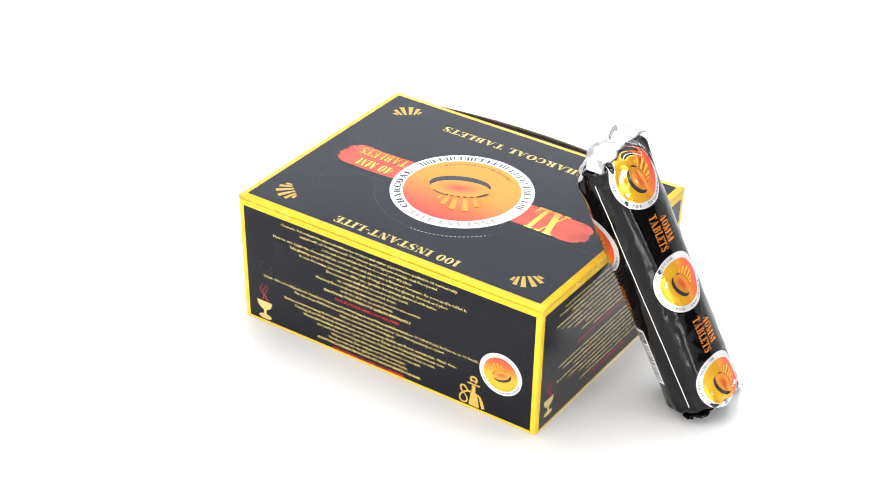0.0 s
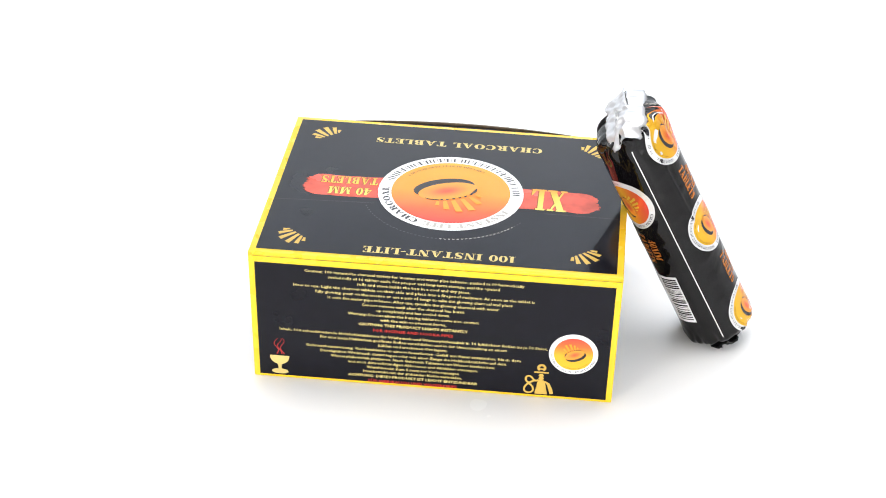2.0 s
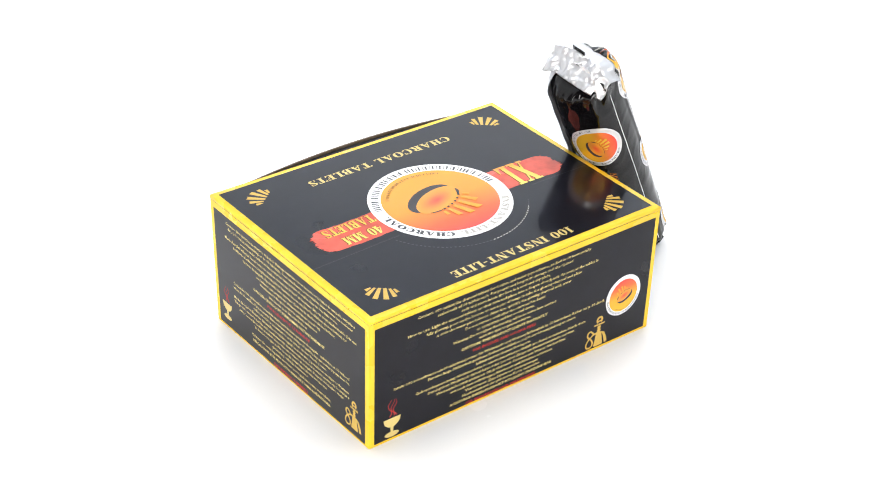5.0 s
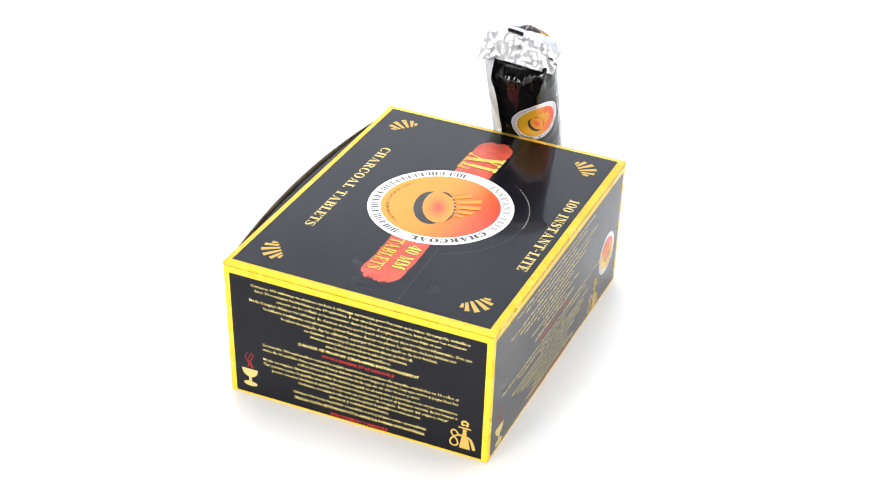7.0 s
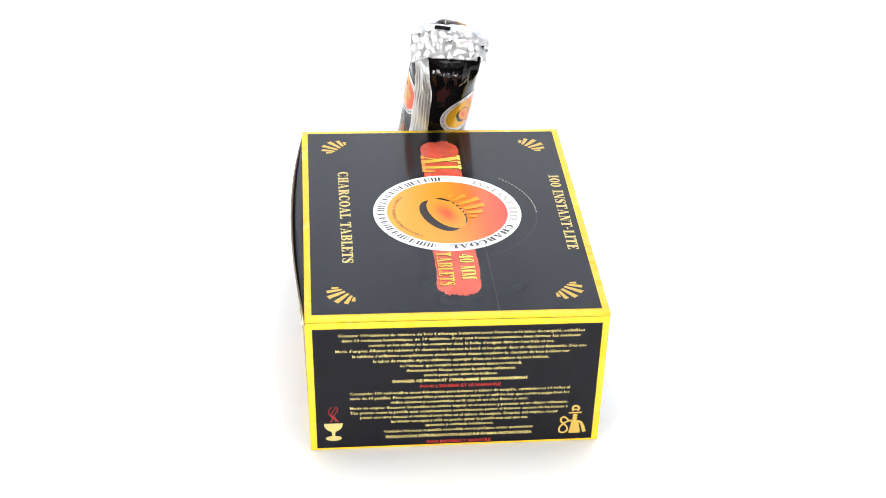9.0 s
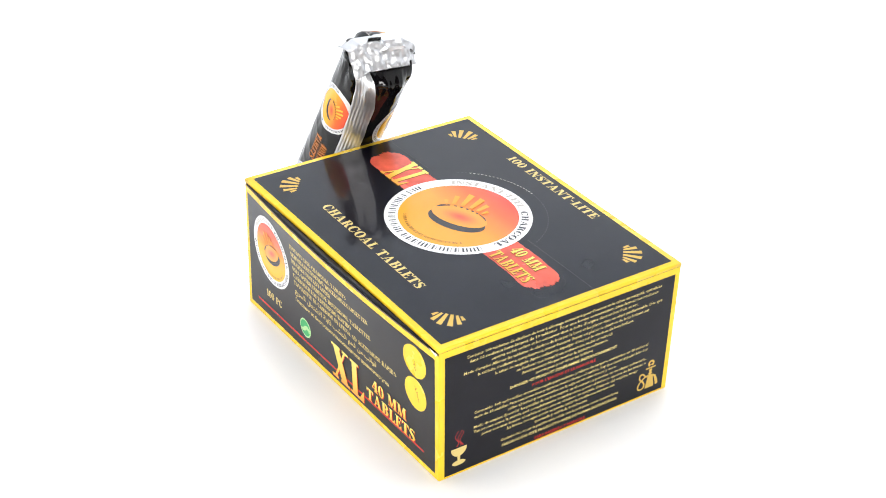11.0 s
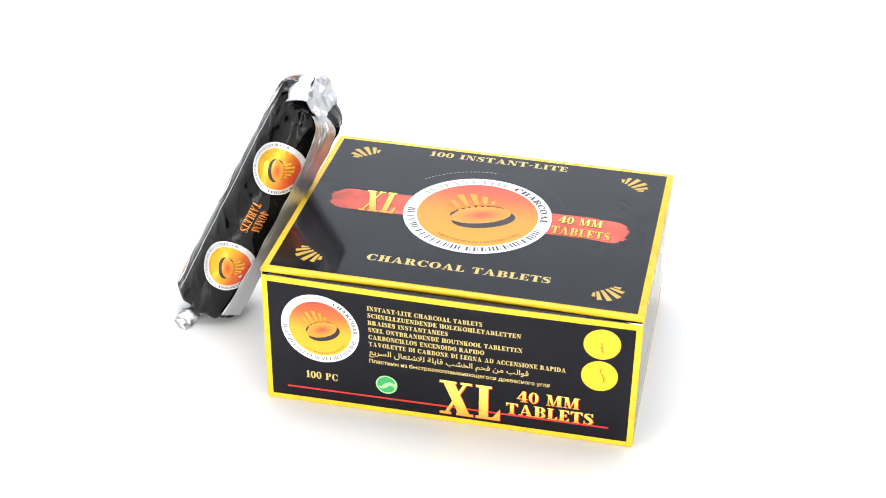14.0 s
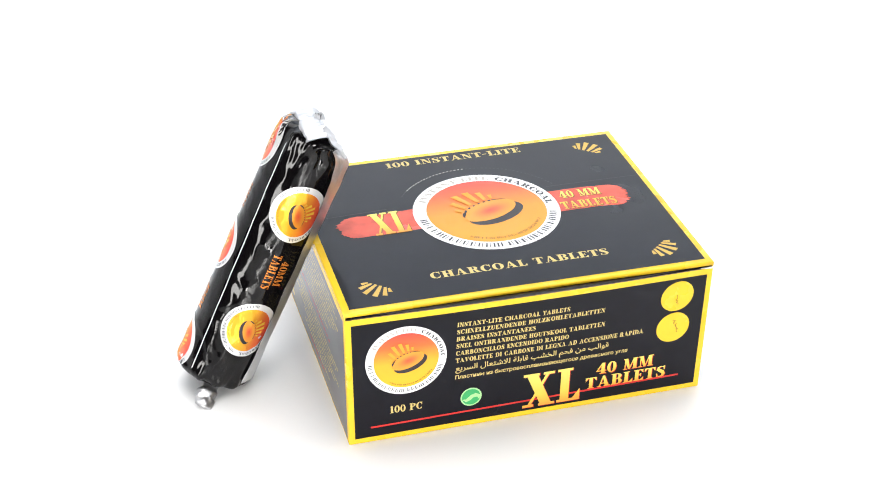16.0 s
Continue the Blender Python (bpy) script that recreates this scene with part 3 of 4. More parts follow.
def carton():
    box = tagged(new("charcoal_box"), "black and yellow card carton of charcoal tablets, lid slightly open", "box")
    base_z = 0.0004
    wall_top = H - 0.0026
    zs = steps(base_z, wall_top, 12)
    us, ds = steps(-WX + 0.0004, WX - 0.0004, 24), steps(-DY + 0.0004, DY - 0.0004, 20)

    front = mesh_ob("front_wall", *slab(lambda u, f, h: on_front(u, base_z + f * (front_top(u) - base_z), h), us, steps(0, 1, 12), CARD), M["card_yellow"], box, "bowed front wall of yellow-edged black card", True)
    back = mesh_ob("back_wall", *slab(on_back, us, zs, CARD), M["card_yellow"], box, "back wall with small gold print", True)
    right = mesh_ob("side_wall", *slab(on_right, ds, zs, CARD), M["card_yellow"], box, "side wall with small gold print", True)
    left = mesh_ob("side_wall", *slab(on_left, ds, zs, CARD), M["card_yellow"], box, "side wall behind the leaning roll", True)
    mesh_ob("bottom", *slab(lambda u, v, h: (u, v, 0.0010 + h), steps(-WX + 0.001, WX - 0.001, 2), steps(-DY + 0.001, DY - 0.001, 2), 0.001), M["card_raw"], box, "grey board bottom")
    for ob, row in ((front, len(us)), (back, len(us)), (right, len(ds)), (left, len(ds))):
        ob.data.materials.append(M["card_raw"])
        half = len(ob.data.vertices) // 2
        for p in ob.data.polygons:
            p.use_smooth = False
            rim = all(k % half >= half - row for k in p.vertices)
            p.material_index = 1 if rim or min(p.vertices) >= half else 0

    # lid: rounded rim, hollow below
    prof = ((0.0, 0.0), (0.0002, -0.0001), (0.0005, -0.0004), (0.0006, -0.0009), (0.0006, -0.0024))
    lus, lvs = steps(-WX + 0.0006, WX - 0.0006, 28), steps(-DY + 0.0006, DY - 0.0006, 22)
    nu, nv = len(lus), len(lvs)
    verts = [on_top(u, v, 0) for v in lvs for u in lus]
    faces = grid_faces(nu, nv)
    rim = [i for i in range(nu)] + [j * nu + nu - 1 for j in range(1, nv)] + [(nv - 1) * nu + i for i in range(nu - 2, -1, -1)] + [j * nu for j in range(nv - 2, 0, -1)]
    last = rim
    for out, down in prof[1:]:
        ring = []
        for k in rim:
            x, y, z = verts[k]
            sx = out if abs(x - lus[-1]) < 1e-9 else -out if abs(x - lus[0]) < 1e-9 else 0
            sy = out if abs(y - lvs[-1]) < 1e-9 else -out if abs(y - lvs[0]) < 1e-9 else 0
            ring.append(len(verts))
            verts.append((x + sx, y + sy, z + down))
        for a, b, c, d in zip(last, last[1:] + last[:1], ring, ring[1:] + ring[:1]):
            faces.append((b, a, c, d))
        last = ring
    under = []
    for k in last:
        x, y, z = verts[k]
        under.append(len(verts))
        verts.append((x * 0.985, y * 0.98, z))
    for a, b, c, d in zip(last, last[1:] + last[:1], under, under[1:] + under[:1]):
        faces.append((b, a, c, d))
    lid = mesh_ob("lid", verts, faces, M["card_yellow"], box, "lid panel with a yellow rim and black field", True)

    # tuck flap: leaves the lid's front rim, leans out to the bowed wall and goes down behind it
    fus = steps(-WX + 0.004, WX - 0.004, 24)
    rows = ((0.0010, 0.0, -0.0022, 0.0), (0.0006, 0.45, -0.0034, 0.0018), (0.0005, 0.80, -0.0048, 0.0032), (0.0010, 0.86, -0.0068, 0.0030), (0.0018, 0.70, -0.0280, 0.0))
    verts = [(u, -DY + o - f * bow(u, H), H + dz + rise * (1 - (u / WX) ** 2)) for o, f, dz, rise in rows for u in fus]
    mesh_ob("tuck_flap", verts, grid_faces(len(fus), len(rows)), M["card_black"], box, "black tuck flap of the lid", True)

    # frayed white board where the flap leaves the lid's corner
    verts = []
    for i in range(10):
        f = i / 9
        x, thin = WX - 0.0005 - 0.0080 * f, 0.00030 * (1 - f) ** 0.5 + 0.00012 * noise.noise((i * 0.9, 2.0, 0.0))
        for dy, dz in ((0.0, -thin), (-0.0011 * (1 - f), -thin), (-0.0011 * (1 - f), thin), (0.0, thin)):
            verts.append((x, -DY - 0.0008 + dy, H - 0.0031 + dz + 0.0003 * noise.noise((i * 0.7, 5.0, 0.0))))
    mesh_ob("frayed_corner", verts, grid_faces(4, 10, True) + [(3, 2, 1, 0)], M["white"], box, "frayed white board edge at the lid's corner")

    # black printed fields
    lid_field = printed("lid_field", s_grid(-101.2, 101.2, -77.3, 77.0, 40, 32), on_top, 1, "card_black", lid, "glossy black printed field")
    front_field = printed("front_field", s_grid(-101.6, 101.6, 3.6, 78.8, 40, 16), lambda u, v, h: on_front(u, v * front_top(u) / front_top(WX), h), 1, "card_black", front, "glossy black printed field")
    back_field = printed("back_field", s_grid(-101.6, 101.6, 1.9, 80.4, 30, 12), on_back, 1, "card_black", back, "glossy black printed field")
    right_field = printed("side_field", s_grid(-77.4, 77.4, 1.6, 80.2, 24, 12), on_right, 1, "card_black", right, "glossy black printed field")
    left_field = printed("side_field", s_grid(-77.4, 77.4, 1.6, 80.2, 24, 12), on_left, 1, "card_black", left, "glossy black printed field")
    for ob in (lid_field, front_field, back_field, right_field, left_field):
        for p in ob.data.polygons:
            p.use_smooth = True

    # lid prints
    for x, y, a in ((-83.5, -61, 135), (83.5, -61, 225), (83.5, 62.5, 315), (-83.5, 62.5, 45)):
        for ray in sunburst(x, y, radians({135: 140, 225: 220, 315: -40, 45: 40}[a]), 0.92):
            printed("sunburst_ray", ray, on_lid, 2, "gold", lid)
    printed("brush_stroke", brush_mark(-89, -40, -7.5, 15.5, 2), on_lid, 2, "brush", lid, "ragged red brush stroke")
    printed("brush_stroke", brush_mark(40, 87, -8.5, 15.5, 5, True), on_lid, 2, "brush", lid, "ragged red brush stroke")
    emblem(-1, 3, 43, on_lid, lid, 3, inner=0.815, sun="sun")
    for sh, nm in ((serif("100 INSTANT-LITE", -44.3, 41.5, 67.7, 6.2), "letters"), (serif("CHARCOAL TABLETS", -51.3, 51.6, -59.2, 6.2), "letters")):
        printed(nm, sh, on_lid, 2, "gold_pale", lid, "gold serif lettering")
    for sh in (serif("XL", -69.5, -48.5, -8, 24), serif("40 MM", 45.5, 71, 5.6, 7.8), serif("TABLETS", 43, 77, -7, 8.2)):
        printed("letter_edge", s_move(sh, 0.5, -0.4), on_lid, 3, "brown", lid)
        printed("letters", sh, on_lid, 4.5, "bevel_gold", lid, "bevelled gold lettering", unit_uv(sh, -8, 16))

    # crease across the lid, painted as lit and shaded lines, and the perforated arc
    for a, b in ((-101.0, -57), (42, 101.0)):
        printed("crease", s_stroke([(x, 20.6 + 0.02 * x) for x in steps(a, b, 12)], 0.35), on_lid, 2, "crease", lid, "thin pressed crease, its lit edge painted as a pale line")
        printed("crease", s_stroke([(x, 20.0 + 0.02 * x) for x in steps(a, b, 12)], 0.26), on_lid, 3, "line_shade", lid)
    cuts = [24 + 2.7 * i for i in range(46)]
    for lo, hi, mat, label in ((88, 140, "silver_ink", "pale perforation cuts along an arc"), (20, 88, "crease", "dull perforation cuts"), (140, 150, "crease", "dull perforation cuts")):
        tagged(printed("perforation", s_join(*[s_arc(-1, 3, 51.6, 52.25, a, a + 1.4, 1) for a in cuts if lo <= a < hi]), on_lid, 2, mat, lid, label), kind="stuff")
    # flat dark strip painted for the shade inside the slit
    printed("perforation_slit", s_arc(-1, 3, 51.0, 51.6, 92, 138, 30), on_lid, 2, "line_shade", lid, "slit beside the perforation, its shade painted as a dark strip")

    # front prints
    emblem(-72, 52, 22.6, on_panel, front, 2, inner=0.80)
    for sh in (serif("100 PC", -81.4, -62.8, 17.4, 4.7),):
        printed("letters", sh, on_panel, 2, "gold_pale", front, "pale gold lettering")
    printed("red_rule", s_stroke([(x, 9.9 + 0.008 * (x + 92)) for x in steps(-92.6, 91, 24)], 1.15), on_panel, 2, "red", front, "thin red printed rule")
    lines = (("INSTANT-LITE CHARCOAL TABLETS", 64), ("SCHNELLZUENDENDE HOLZKOHLETABLETTEN", 85), ("BRAISES INSTANTANEES", 45), ("SNEL ONTBRANDENDE HOUTSKOOL TABLETTEN", 86), ("CARBONCILLOS ENCENDIDO RAPIDO", 65), ("TAVOLETTE DI CARBONE DI LEGNA AD ACCENSIONE RAPIDA", 110))
    for i, (words, width) in enumerate(lines):
        printed("text_line", serif(words, -44.2, -44.2 + width, 70.0 - 4.95 * i, 3.0), on_panel, 2, "gold_pale", front)
    printed("text_line", s_type(ARABIC[::-1], -44.2, 45.5, 39.6, 3.6, 0.012), on_panel, 2, "gold_pale", front)
    printed("text_line", s_type("Пластины из быстровоспламеняющегося древесного угля", -44.2, 57.4, 33.8, 2.6, 0.02), on_panel, 2, "gold_pale", front)
    bevelled_words((serif("XL", -4.2, 30.5, 5.8, 23.2), serif("40 MM", 39.4, 74.2, 21.2, 7.6), serif("TABLETS", 33.5, 82.6, 11.9, 7.6)), on_panel, front)
    printed("green_spot", s_disc(-34.7, 19.9, 6.2, n=40, rings=2), on_panel, 2, "green_pale", front, "round green recycling mark with a pale rim")
    printed("spot_fill", s_disc(-34.7, 19.9, 5.3, n=40, rings=2), on_panel, 3, "green", front)
    arrow = s_stroke([(-4.6, -1.4), (-3.0, -2.2), (-1.0, -1.0), (0.6, 0.4), (2.4, 0.9), (4.6, 0.2), (4.4, -1.8)], [0.8, 1.8, 2.6, 2.4, 2.6, 2.2, 0.8])
    printed("spot_arrow", s_move(arrow, -34.7, 19.9), on_panel, 4, "green_pale", front)
    for x, y, seed in ((84.3, 67.0, 3), (84.0, 45.8, 8)):
        rng = random.Random(seed)
        printed("yellow_spot", s_disc(x, y, 10, n=48, rings=3), on_panel, 2, "card_yellow", front, "round yellow printed seal")
        marks = [s_stroke([(x + rng.uniform(-1, 1) + 0.6 * i * (1 if seed == 8 else 0.1), y + (5 - i * 1.5 if seed == 8 else 1 - i * 1.7)) for i in (k, k + 0.5, k + 1)], 0.4) for k in range(6 if seed == 8 else 4)]
        printed("seal_mark", s_join(*marks), on_panel, 3, "brown", front)

    # back and side prints
    small_print(BACK_TEXT, -11.2, on_back, back)
    emblem(81, 33, 14, on_back, back, 2, fine=False)
    cup, smoke = goblet(-89.6, 2.8, 27.5)
    printed("goblet", cup, on_back, 2, "gold_pale", back, "gold incense goblet print")
    printed("goblet_smoke", smoke, on_back, 2, "dark_red", back)
    printed("water_pipe", waterpipe(63.5, 2.7, 22.8), on_back, 2, "gold", back, "gold water pipe print")
    small_print(SIDE_TEXT, 2.0, on_right, right)
    cup, smoke = goblet(-68, 6.5, 24.8)
    printed("goblet", cup, on_right, 2, "gold_pale", right, "gold incense goblet print")
    printed("goblet_smoke", smoke, on_right, 2, "dark_red", right)
    printed("water_pipe", waterpipe(67, 5.8, 20.5), on_right, 2, "gold", right, "gold water pipe print")

    # the side behind the roll: lines too small to read
    rng = random.Random(11)
    blocks = ((74.5, (112, 124, 96, 128, 118, 104, 88, 62, 70, 44, 78)), (34.5, (118, 108, 84, 120, 96, 70, 52, 66, 40)))
    for top, widths in blocks:
        for i, width in enumerate(widths):
            y, bars, x = top - 3.35 * i, [], -width / 2
            while x < width / 2:
                w, tall = rng.uniform(0.5, 1.1), rng.choice((0.95, 0.95, 1.35))
                bars.append(s_grid(x, x + w, y, y + tall, 1, 1))
                x += w + (1.1 if rng.random() < 0.16 else 0.28)
            printed("text_line", s_join(*bars), on_left, 2, "red" if i == len(widths) - 1 else "gold_pale", left)
    cup, smoke = goblet(-68, 6.5, 24.8)
    printed("goblet", cup, on_left, 2, "gold_pale", left, "gold incense goblet print")
    printed("goblet_smoke", smoke, on_left, 2, "dark_red", left)

    for ob in box.children_recursive:
        for v in ob.data.vertices:
            v.co = out_of_square(*v.co)
    return box


# ================= the wrapped roll =================
LEAN = Vector((0.434, 0.075, 0.899)).normalized()
SIDE = (Vector((1, 0, 0)) - LEAN * LEAN.x).normalized()
ROLL_IN_BOX = Matrix.Translation((-0.171, -0.0016, 0.0008)) @ Matrix((SIDE, LEAN.cross(SIDE), LEAN)).transposed().to_4x4()
S0, S1, S2 = 0.0058, 0.1505, 0.1635     # foot, where the top begins to flatten, where it is flat


def ease(f):
    f = min(1.0, max(0.0, f))
    return f * f * (3 - 2 * f)


def on_roll(phi, s, h=0.0):
    """A point of the wrapper at the angle phi (degrees) and s metres up, h above the film."""
    a = radians(phi)
    c, q = math.cos(a), math.sin(a)
    r = RR
    r += 0.00022 * noise.noise((c * 2.2, q * 2.2, s * 42)) + 0.00010 * noise.noise((c * 5, q * 5, s * 95 + 7))
    cr = noise.noise((c * 1.6 + s * 30, q * 1.6 - s * 22, s * 60 + 3))
    r += 0.00030 * max(0.0, 0.22 - abs(cr)) * 4 * (0.60 + 0.40 * ease((math.cos(radians(phi - 262)) + 0.2)))
    r += 0.0008 * math.exp(-((phi - 252 - 5 * math.sin(s * 70)) / 5) ** 2) * noise.noise((s * 55, 4.0, 1.0))
    r += 0.0007 * math.exp(-((phi - 126 - 160 * (0.150 - s)) / 3.5) ** 2) * ease((s - 0.080) / 0.02) * ease((0.158 - s) / 0.01)
    ends = ease((0.022 - s) / 0.016) + ease((s - 0.142) / 0.014)
    r += ends * (0.0013 * noise.noise((c * 4, q * 4, s * 30)) + 0.0007 * noise.noise((c * 9, q * 9, s * 120)) + 0.0006 * math.sin(11 * a + 60 * s))
    rx, ry, shift = r, r, 0.0
    foot = min(1.0, max(0.0, (S0 + 0.0050 - s) / 0.0050))
    if foot > 0:
        rx = ry = r * (0.76 + 0.24 * math.sqrt(max(0.0, 1 - foot * foot)))
    k = min(1.0, max(0.0, (s - S1) / (S2 - S1)))
    up = 0.0
    if k > 0:
        drop = 1 - math.sqrt(max(0.0, 1 - k ** 3))
        late = 1 - math.sqrt(max(0.0, 1 - k ** 7))
        right, left = r - (r - 0.0035) * drop, -r + (r + 0.0025) * late
        rx, shift = (right - left) / 2, (right + left) / 2
        ry = r * (1 + 0.10 * drop)
        up = 0.0058 * max(0.0, -c) * k
    return ((rx + h) * c + shift, (ry + h) * q, s + up)


def on_film(u, v, h):
    """Prints on the roll: u round it in metres (from the angle 0), v up it."""
    return on_roll(math.degrees(u / RR), v, h + 0.00012)


def roll_emblem(phi, s, parent, r=17.3):
    u = radians(phi) * RR * 1000
    narrow = lambda a, v, h: on_film(u / 1000 + (a - u / 1000) * 0.95, v, h)
    emblem(u, s, r, narrow, parent, 1, turn=radians(-90), inner=0.79, foil="foil_")


def roll_words(phi, s, parent, mat="foil_orange_ink"):
    u = radians(phi) * RR * 1000
    for words, off, wide in (("40MM", 2.2, 16), ("TABLETS", -4.2, 22)):
        sh = s_move(s_refine(serif(words, -wide / 2, wide / 2, -1.2, 5.0)), u + off, s, 1.0, radians(-90))
        printed("letters", sh, on_film, 1, mat, parent, "orange lettering")


def roll():
    tube = tagged(new("charcoal_roll"), "black foil-wrapped roll of charcoal tablets leaning on the carton", "roll")
    n = 192
    ss = [S0 + 0.0050 * (1 - math.cos(radians(a))) for a in range(0, 91, 10)] + steps(S0 + 0.0058, S1, 110) + [S1 + (S2 - S1) * math.sin(radians(a)) for a in range(5, 91, 3)]
    verts = [on_roll(360 * i / n, s) for s in ss for i in range(n)]
    faces = grid_faces(n, len(ss), True)
    # gathered foot
    base = 0
    for j, (f, dz) in enumerate(((0.75, -0.0012), (0.45, 0.0002), (0.12, 0.0012))):
        start = len(verts)
        for i in range(n):
            x, y, z = verts[i]
            a = 2 * math.pi * i / n
            verts.append((x * f, y * f, S0 + dz + 0.0007 * math.sin(9 * a + j) * (1 - j * 0.3)))
        faces += [(base + (i + 1) % n, base + i, start + i, start + (i + 1) % n) for i in range(n)]
        base = start
    faces.append(tuple(base + i for i in reversed(range(n))))
    film = mesh_ob("wrapper", verts, faces, M["film"], tube, "creased glossy black printed film", True)

    # crimped seal, folded over the end and crumpled down at one side
    nu, nv = 110, 44
    verts = []

    def seal(i, f, h):
        y = -0.0240 + 0.0486 * i / nu
        if f < 0.28:
            g = f / 0.28
            x, z = -0.0135 + 0.0095 * g, 0.1674 + 0.0056 * g ** 0.8
        else:
            g = (f - 0.28) / 0.72
            x, z = -0.0040 + 0.0150 * g, 0.1730 - 0.0086 * g ** 1.15
        side = ease((y - 0.012) / 0.013)
        edge = ease((-0.013 - y) / 0.011)
        x += 0.0045 * side * (1 - 0.9 * f) + 0.0020 * edge - 0.0045 * side * f
        z -= 0.0055 * side + 0.0030 * edge
        fold = 0.0022 * noise.noise((i * 0.055, f * 2.4, 3.1)) + 0.0016 * noise.noise((i * 0.13, f * 4.5, 8.0)) + 0.0002 * abs(noise.noise((i * 0.30, f * 7.0, 4.0))) + 0.00003 * noise.noise((i * 0.4, f * 9, 1.0))
        ridge = 0.00004 * math.sin(f * 62)
        cut = 0.0007 * (1 if i % 2 else -1) if f in (0.0, 1.0) else 0.0
        return (x + 0.5 * fold + cut * 0.6, y * (1 - 0.05 * abs(f - 0.3)), z + fold + ridge + h - abs(cut) * 0.3)
    for h in (0.0, -0.0004):
        verts += [seal(i, j / nv, h) for j in range(nv + 1) for i in range(nu + 1)]
    m = (nu + 1) * (nv + 1)
    g = grid_faces(nu + 1, nv + 1)
    faces = [tuple(reversed(q)) for q in g] + [tuple(m + k for k in q) for q in g]
    for row in (0, nv):
        faces += [(row * (nu + 1) + i, row * (nu + 1) + i + 1, m + row * (nu + 1) + i + 1, m + row * (nu + 1) + i) for i in range(nu)]
    mesh_ob("end_seal", verts, faces, M["foil"], tube, "crimped silver foil end seal", True)

    # a black serrated scrap of the cut edge
    verts = []
    for dx in (0.0, 0.0004):
        for i in range(15):
            x, y, z = seal(32 + i * 1.6, 0.26, 0)
            verts += [(x + dx, y, z - 0.001), (x + dx - 0.0006, y, z + 0.0022 + (0.0006 if i % 2 else 0.0))]
    faces = [(2 * i, 2 * i + 2, 2 * i + 3, 2 * i + 1) for i in range(14)] + [(30 + 2 * i, 31 + 2 * i, 33 + 2 * i, 32 + 2 * i) for i in range(14)] + [(2 * i + 1, 2 * i + 3, 33 + 2 * i, 31 + 2 * i) for i in range(14)]
    scrap = mesh_ob("serrated_edge", verts, faces, M["film"], tube, "serrated cut edge, black outside and silver inside")
    scrap.data.materials.append(M["foil"])
    for p in scrap.data.polygons:
        p.material_index = 1 if p.index < 14 else 0

    # lengthwise fin seam, folded flat, with fine crimp ridges
    ws, ls = steps(-1, 1, 26), steps(0.012, 0.163, 90)
    verts = []
    for s in ls:
        mid = 325 + 4 * math.sin((s - 0.02) * 30) - 8 * ease((s - 0.14) / 0.02)
        for w in ws:
            half = 17.0 + 2.2 * noise.noise((w * 2, s * 60, 1))
            ridge = 0.00024 * math.sin(w * 20 + 1.5 * noise.noise((0, s * 40, 5))) * (0.6 + noise.noise((w, s * 90, 2))) + 0.00030 * noise.noise((w * 1.5, s * 70, 9))
            verts.append(on_roll(mid + w * half, s, 0.0011 + ridge + 0.0013 * max(0.0, w) ** 2 + 0.0006 * ease((s - 0.15) / 0.01)))
    mesh_ob("fin_seam", verts, grid_faces(len(ws), len(ls)), M["foil"], tube, "ridged silver fin seam", True)

    # twisted silver tail and bunched black film at the foot
    def tail(name, material, start, end, wide, thick, seed, label):
        verts, nn, rows = [], 18, 14
        start, end = Vector(start), Vector(end)
        across = Vector((0, 0, 1)).cross(end - start).normalized()
        for j in range(rows):
            f = j / (rows - 1)
            mid = start.lerp(end, f) + Vector((0, 0, 0.0012 * noise.noise((f * 4, seed, 0))))
            for i in range(nn):
                a = 2 * math.pi * i / nn
                wob = 1 + 0.7 * noise.noise((math.cos(a) * 2.4, math.sin(a) * 2.4, f * 5 + seed))
                spread = wide * (0.55 + 0.6 * math.sin(min(1.0, f * 1.15) * 2.6))
                verts.append(mid + across * (spread * math.cos(a) * wob) + Vector((0, 0, thick * math.sin(a) * wob + 0.0010 * noise.noise((i * 0.9, f * 6, seed)))))
        mesh_ob(name, verts, grid_faces(nn, rows, True) + [tuple(reversed(range(nn))), tuple((rows - 1) * nn + i for i in range(nn))], material, tube, label, True)
    tail("foil_tail", M["foil"], (-0.001, -0.012, 0.0050), (-0.0055, -0.0268, -0.0036), 0.0046, 0.0010, 2.0, "crumpled silver foil tail")
    tail("film_bunch", M["film"], (0.002, 0.004, 0.0045), (0.0075, 0.0168, 0.0022), 0.0070, 0.0016, 5.0, "bunched black film at the foot")
    tail("film_bunch", M["film"], (-0.005, 0.006, 0.0050), (-0.0060, 0.0176, 0.0034), 0.0042, 0.0012, 9.0, "bunched black film at the foot")

    # prints
    for phi, s in ((158, 150.5), (161, 85), (165, 19.5), (44, 117.5), (277, 122), (280, 47)):
        roll_emblem(phi, s, film)
    for phi, s in ((163, 117), (168, 51), (281, 85), (46, 84)):
        roll_words(phi, s, film)
    for phi in (96, 217):
        u = radians(phi) * RR * 1000
        printed("white_rule", s_stroke([(u + 0.02 * (85 - v), v) for v in steps(12, 155, 80)], 0.52), on_film, 1, "white", film, "thin white printed line")
    u0, u1 = radians(31) * RR * 1000, radians(70) * RR * 1000
    printed("barcode", s_grid(u0, u1, 27, 63, 12, 12), on_film, 1, "white", film, "white barcode label")
    rng = random.Random(9)
    v, bars = 29.0, []
    while v < 61:
        w = rng.choice((0.4, 0.7, 1.1))
        bars.append(s_grid(u0 + 2.5, u1 - 1, v, v + w, 8, 1))
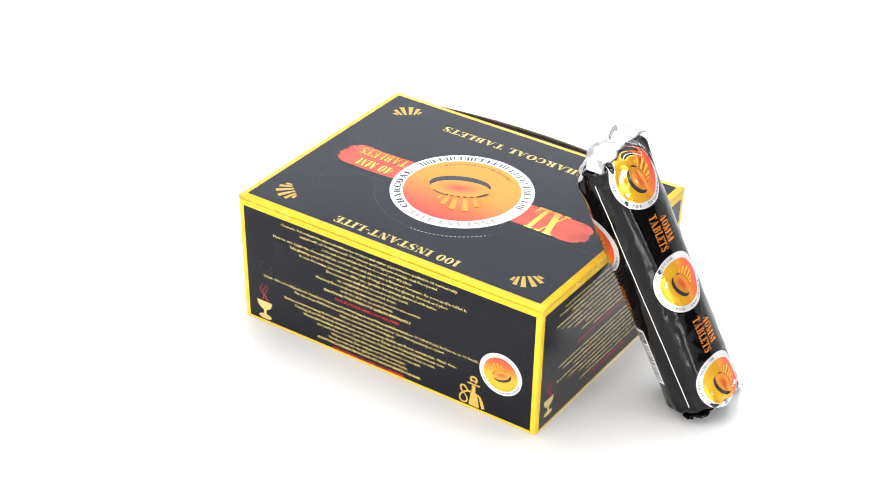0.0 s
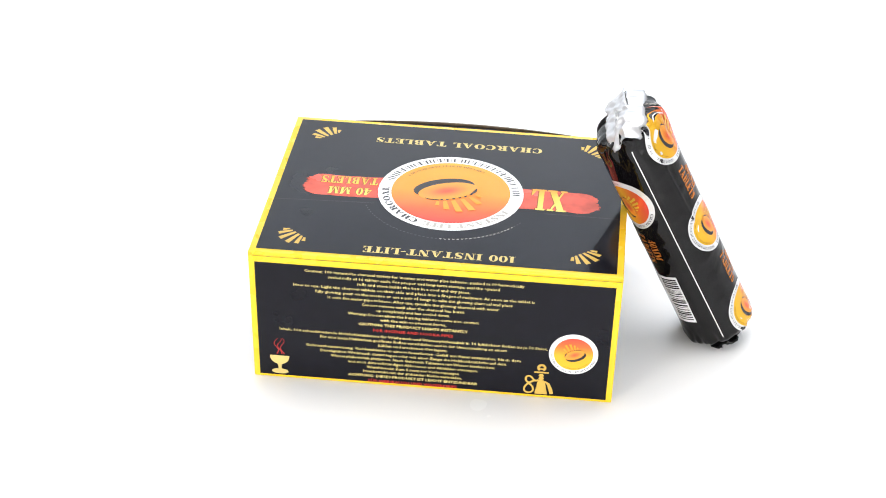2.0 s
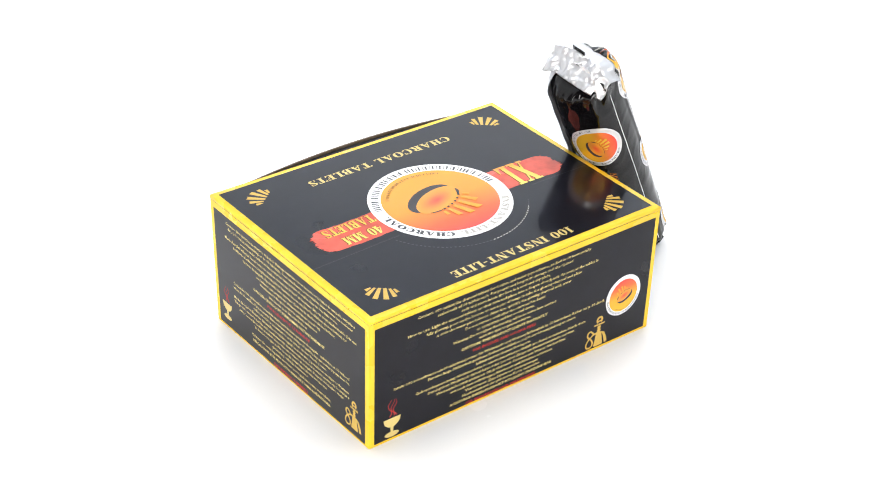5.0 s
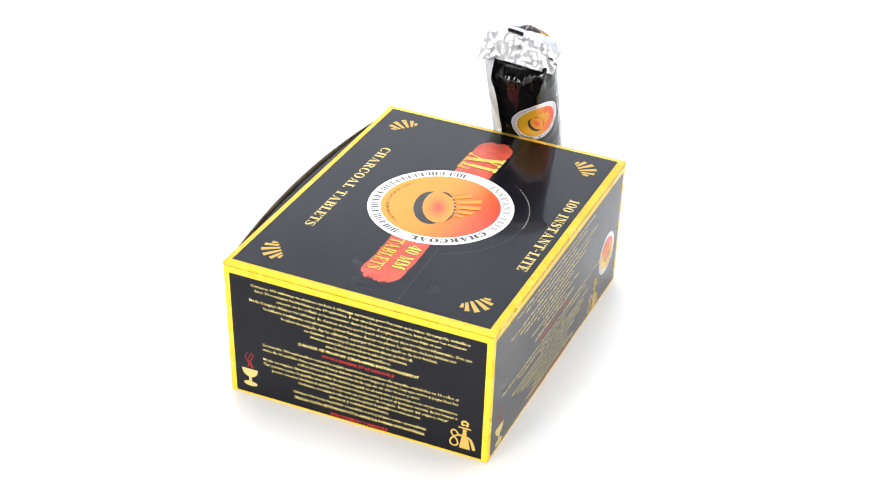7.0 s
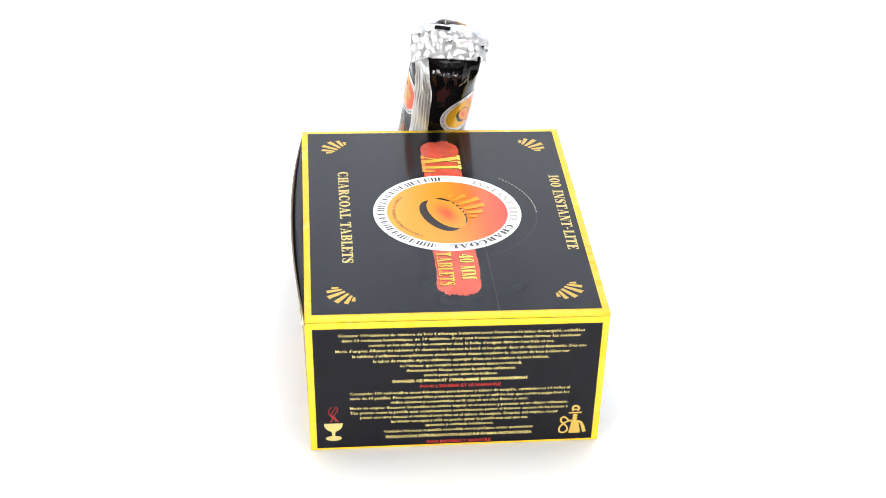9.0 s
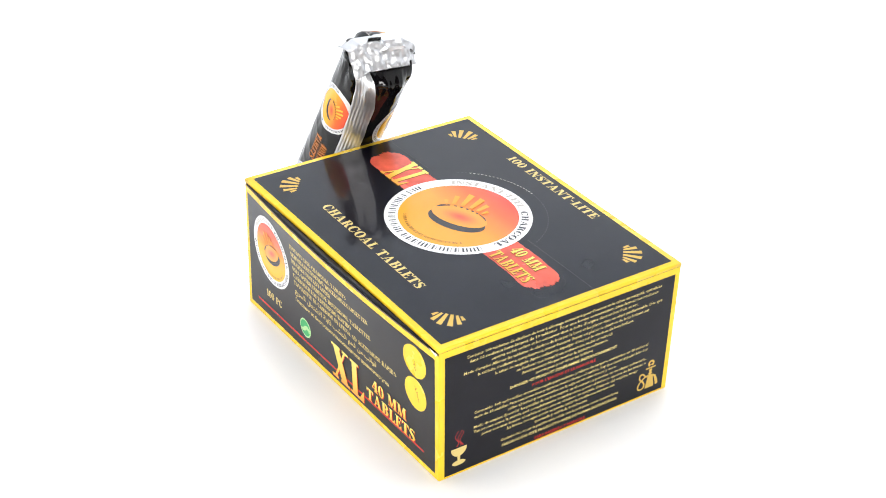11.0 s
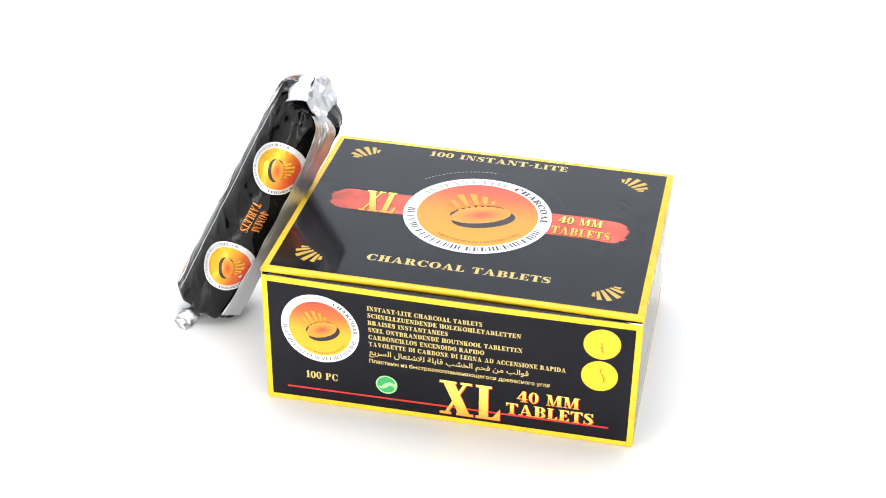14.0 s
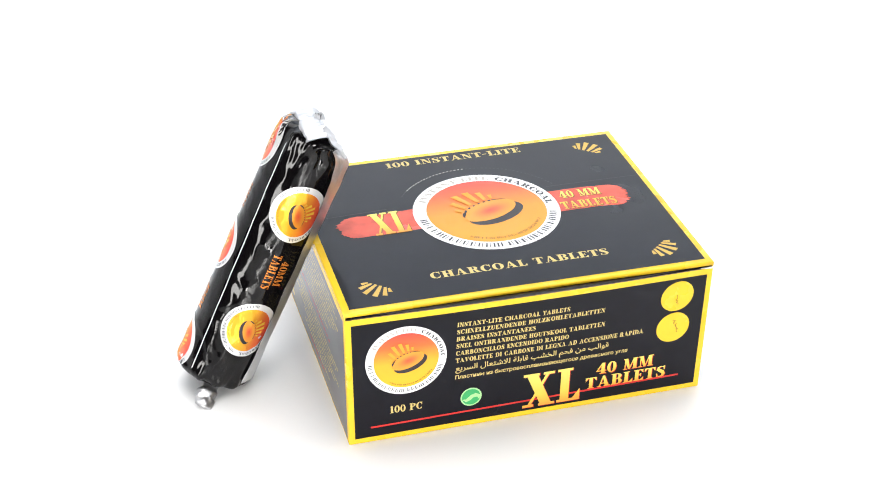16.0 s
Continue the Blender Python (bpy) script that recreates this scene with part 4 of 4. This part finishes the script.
        v += w + rng.choice((0.5, 0.8, 1.2))
    printed("barcode_bars", s_join(*bars), on_film, 2, "dark", film)
    return tube



# ================= studio ground and room =================
M["wall_white"], t_, b_ = principled("white_wall_paint", (0.84, 0.84, 0.84), 0.6)
vary(t_, b_, (0.84, 0.84, 0.84), 4, 0.02)
# for unseen dark screens, added so the black film reflects little
M["light_block"], t_, b_ = principled("dark_grey_curtain", (0.03, 0.03, 0.032), 0.9)
vary(t_, b_, (0.03, 0.03, 0.032), 6, 0.2)


def studio():
    n = 40
    prof = [(-2.4, 0.0), (-1.2, 0.0), (0.0, 0.0), (1.2, 0.0)] + [(1.7 + 0.9 * math.sin(radians(a)), 0.9 - 0.9 * math.cos(radians(a))) for a in range(0, 91, 6)] + [(2.6, 1.6), (2.6, 2.6)]
    xs = steps(-1.9, 1.9, n)
    ob = mesh_ob("floor", [(x, y, z) for y, z in prof for x in xs], grid_faces(n + 1, len(prof)), M["paper"], smooth=True)
    tagged(ob, "seamless white paper sweep of a photo studio", "floor", kind="structure")

    def wall(name, mat, x0, x1, y0, y1, z0, z1, label):
        bm = bmesh.new()
        bmesh.ops.create_cube(bm, size=1)
        bmesh.ops.scale(bm, vec=(x1 - x0, y1 - y0, z1 - z0), verts=bm.verts)
        bmesh.ops.translate(bm, vec=((x0 + x1) / 2, (y0 + y1) / 2, (z0 + z1) / 2), verts=bm.verts)
        tagged(part(name, bm, M[mat], None), label, "wall", kind="structure")
    for name, x0, x1 in (("wall_west", -2.0, -1.905), ("wall_east", 1.905, 2.0)):
        wall(name, "wall_white", x0, x1, -0.5, 2.7, -0.05, 2.6, "plain white studio wall")
        # unseen dark half towards the camera, added to shape the reflections
        wall(name + "_curtain", "light_block", x0, x1, -2.5, -0.503, -0.05, 2.6, "unseen dark screen, added to keep side reflections dark")
    wall("wall_south", "light_block", -1.9, 1.9, -2.5, -2.405, -0.05, 2.6, "unseen dark screen behind the camera, added to keep reflections dark")
    wall("ceiling", "wall_white", -2.0, 2.0, -2.5, 2.7, 2.605, 2.7, "plain white studio ceiling")


studio()
carton_ob = carton()
roll_ob = roll()


def motions():
    """The carton and the roll turn together about one upright axis."""
    def turned(t):
        for (t0, a0), (t1, a1) in zip(UNEVEN, UNEVEN[1:]):
            if t <= t1:
                return TURN0 + RATE * t + a0 + (a1 - a0) * ease((t - t0) / (t1 - t0))
    spins = [(0.25 * i, Matrix.Rotation(radians(turned(0.25 * i)), 4, "Z") @ Matrix.Translation(-AXIS)) for i in range(65)]
    walk(carton_ob, spins)
    walk(roll_ob, [(t, m @ ROLL_IN_BOX) for t, m in spins])


motions()
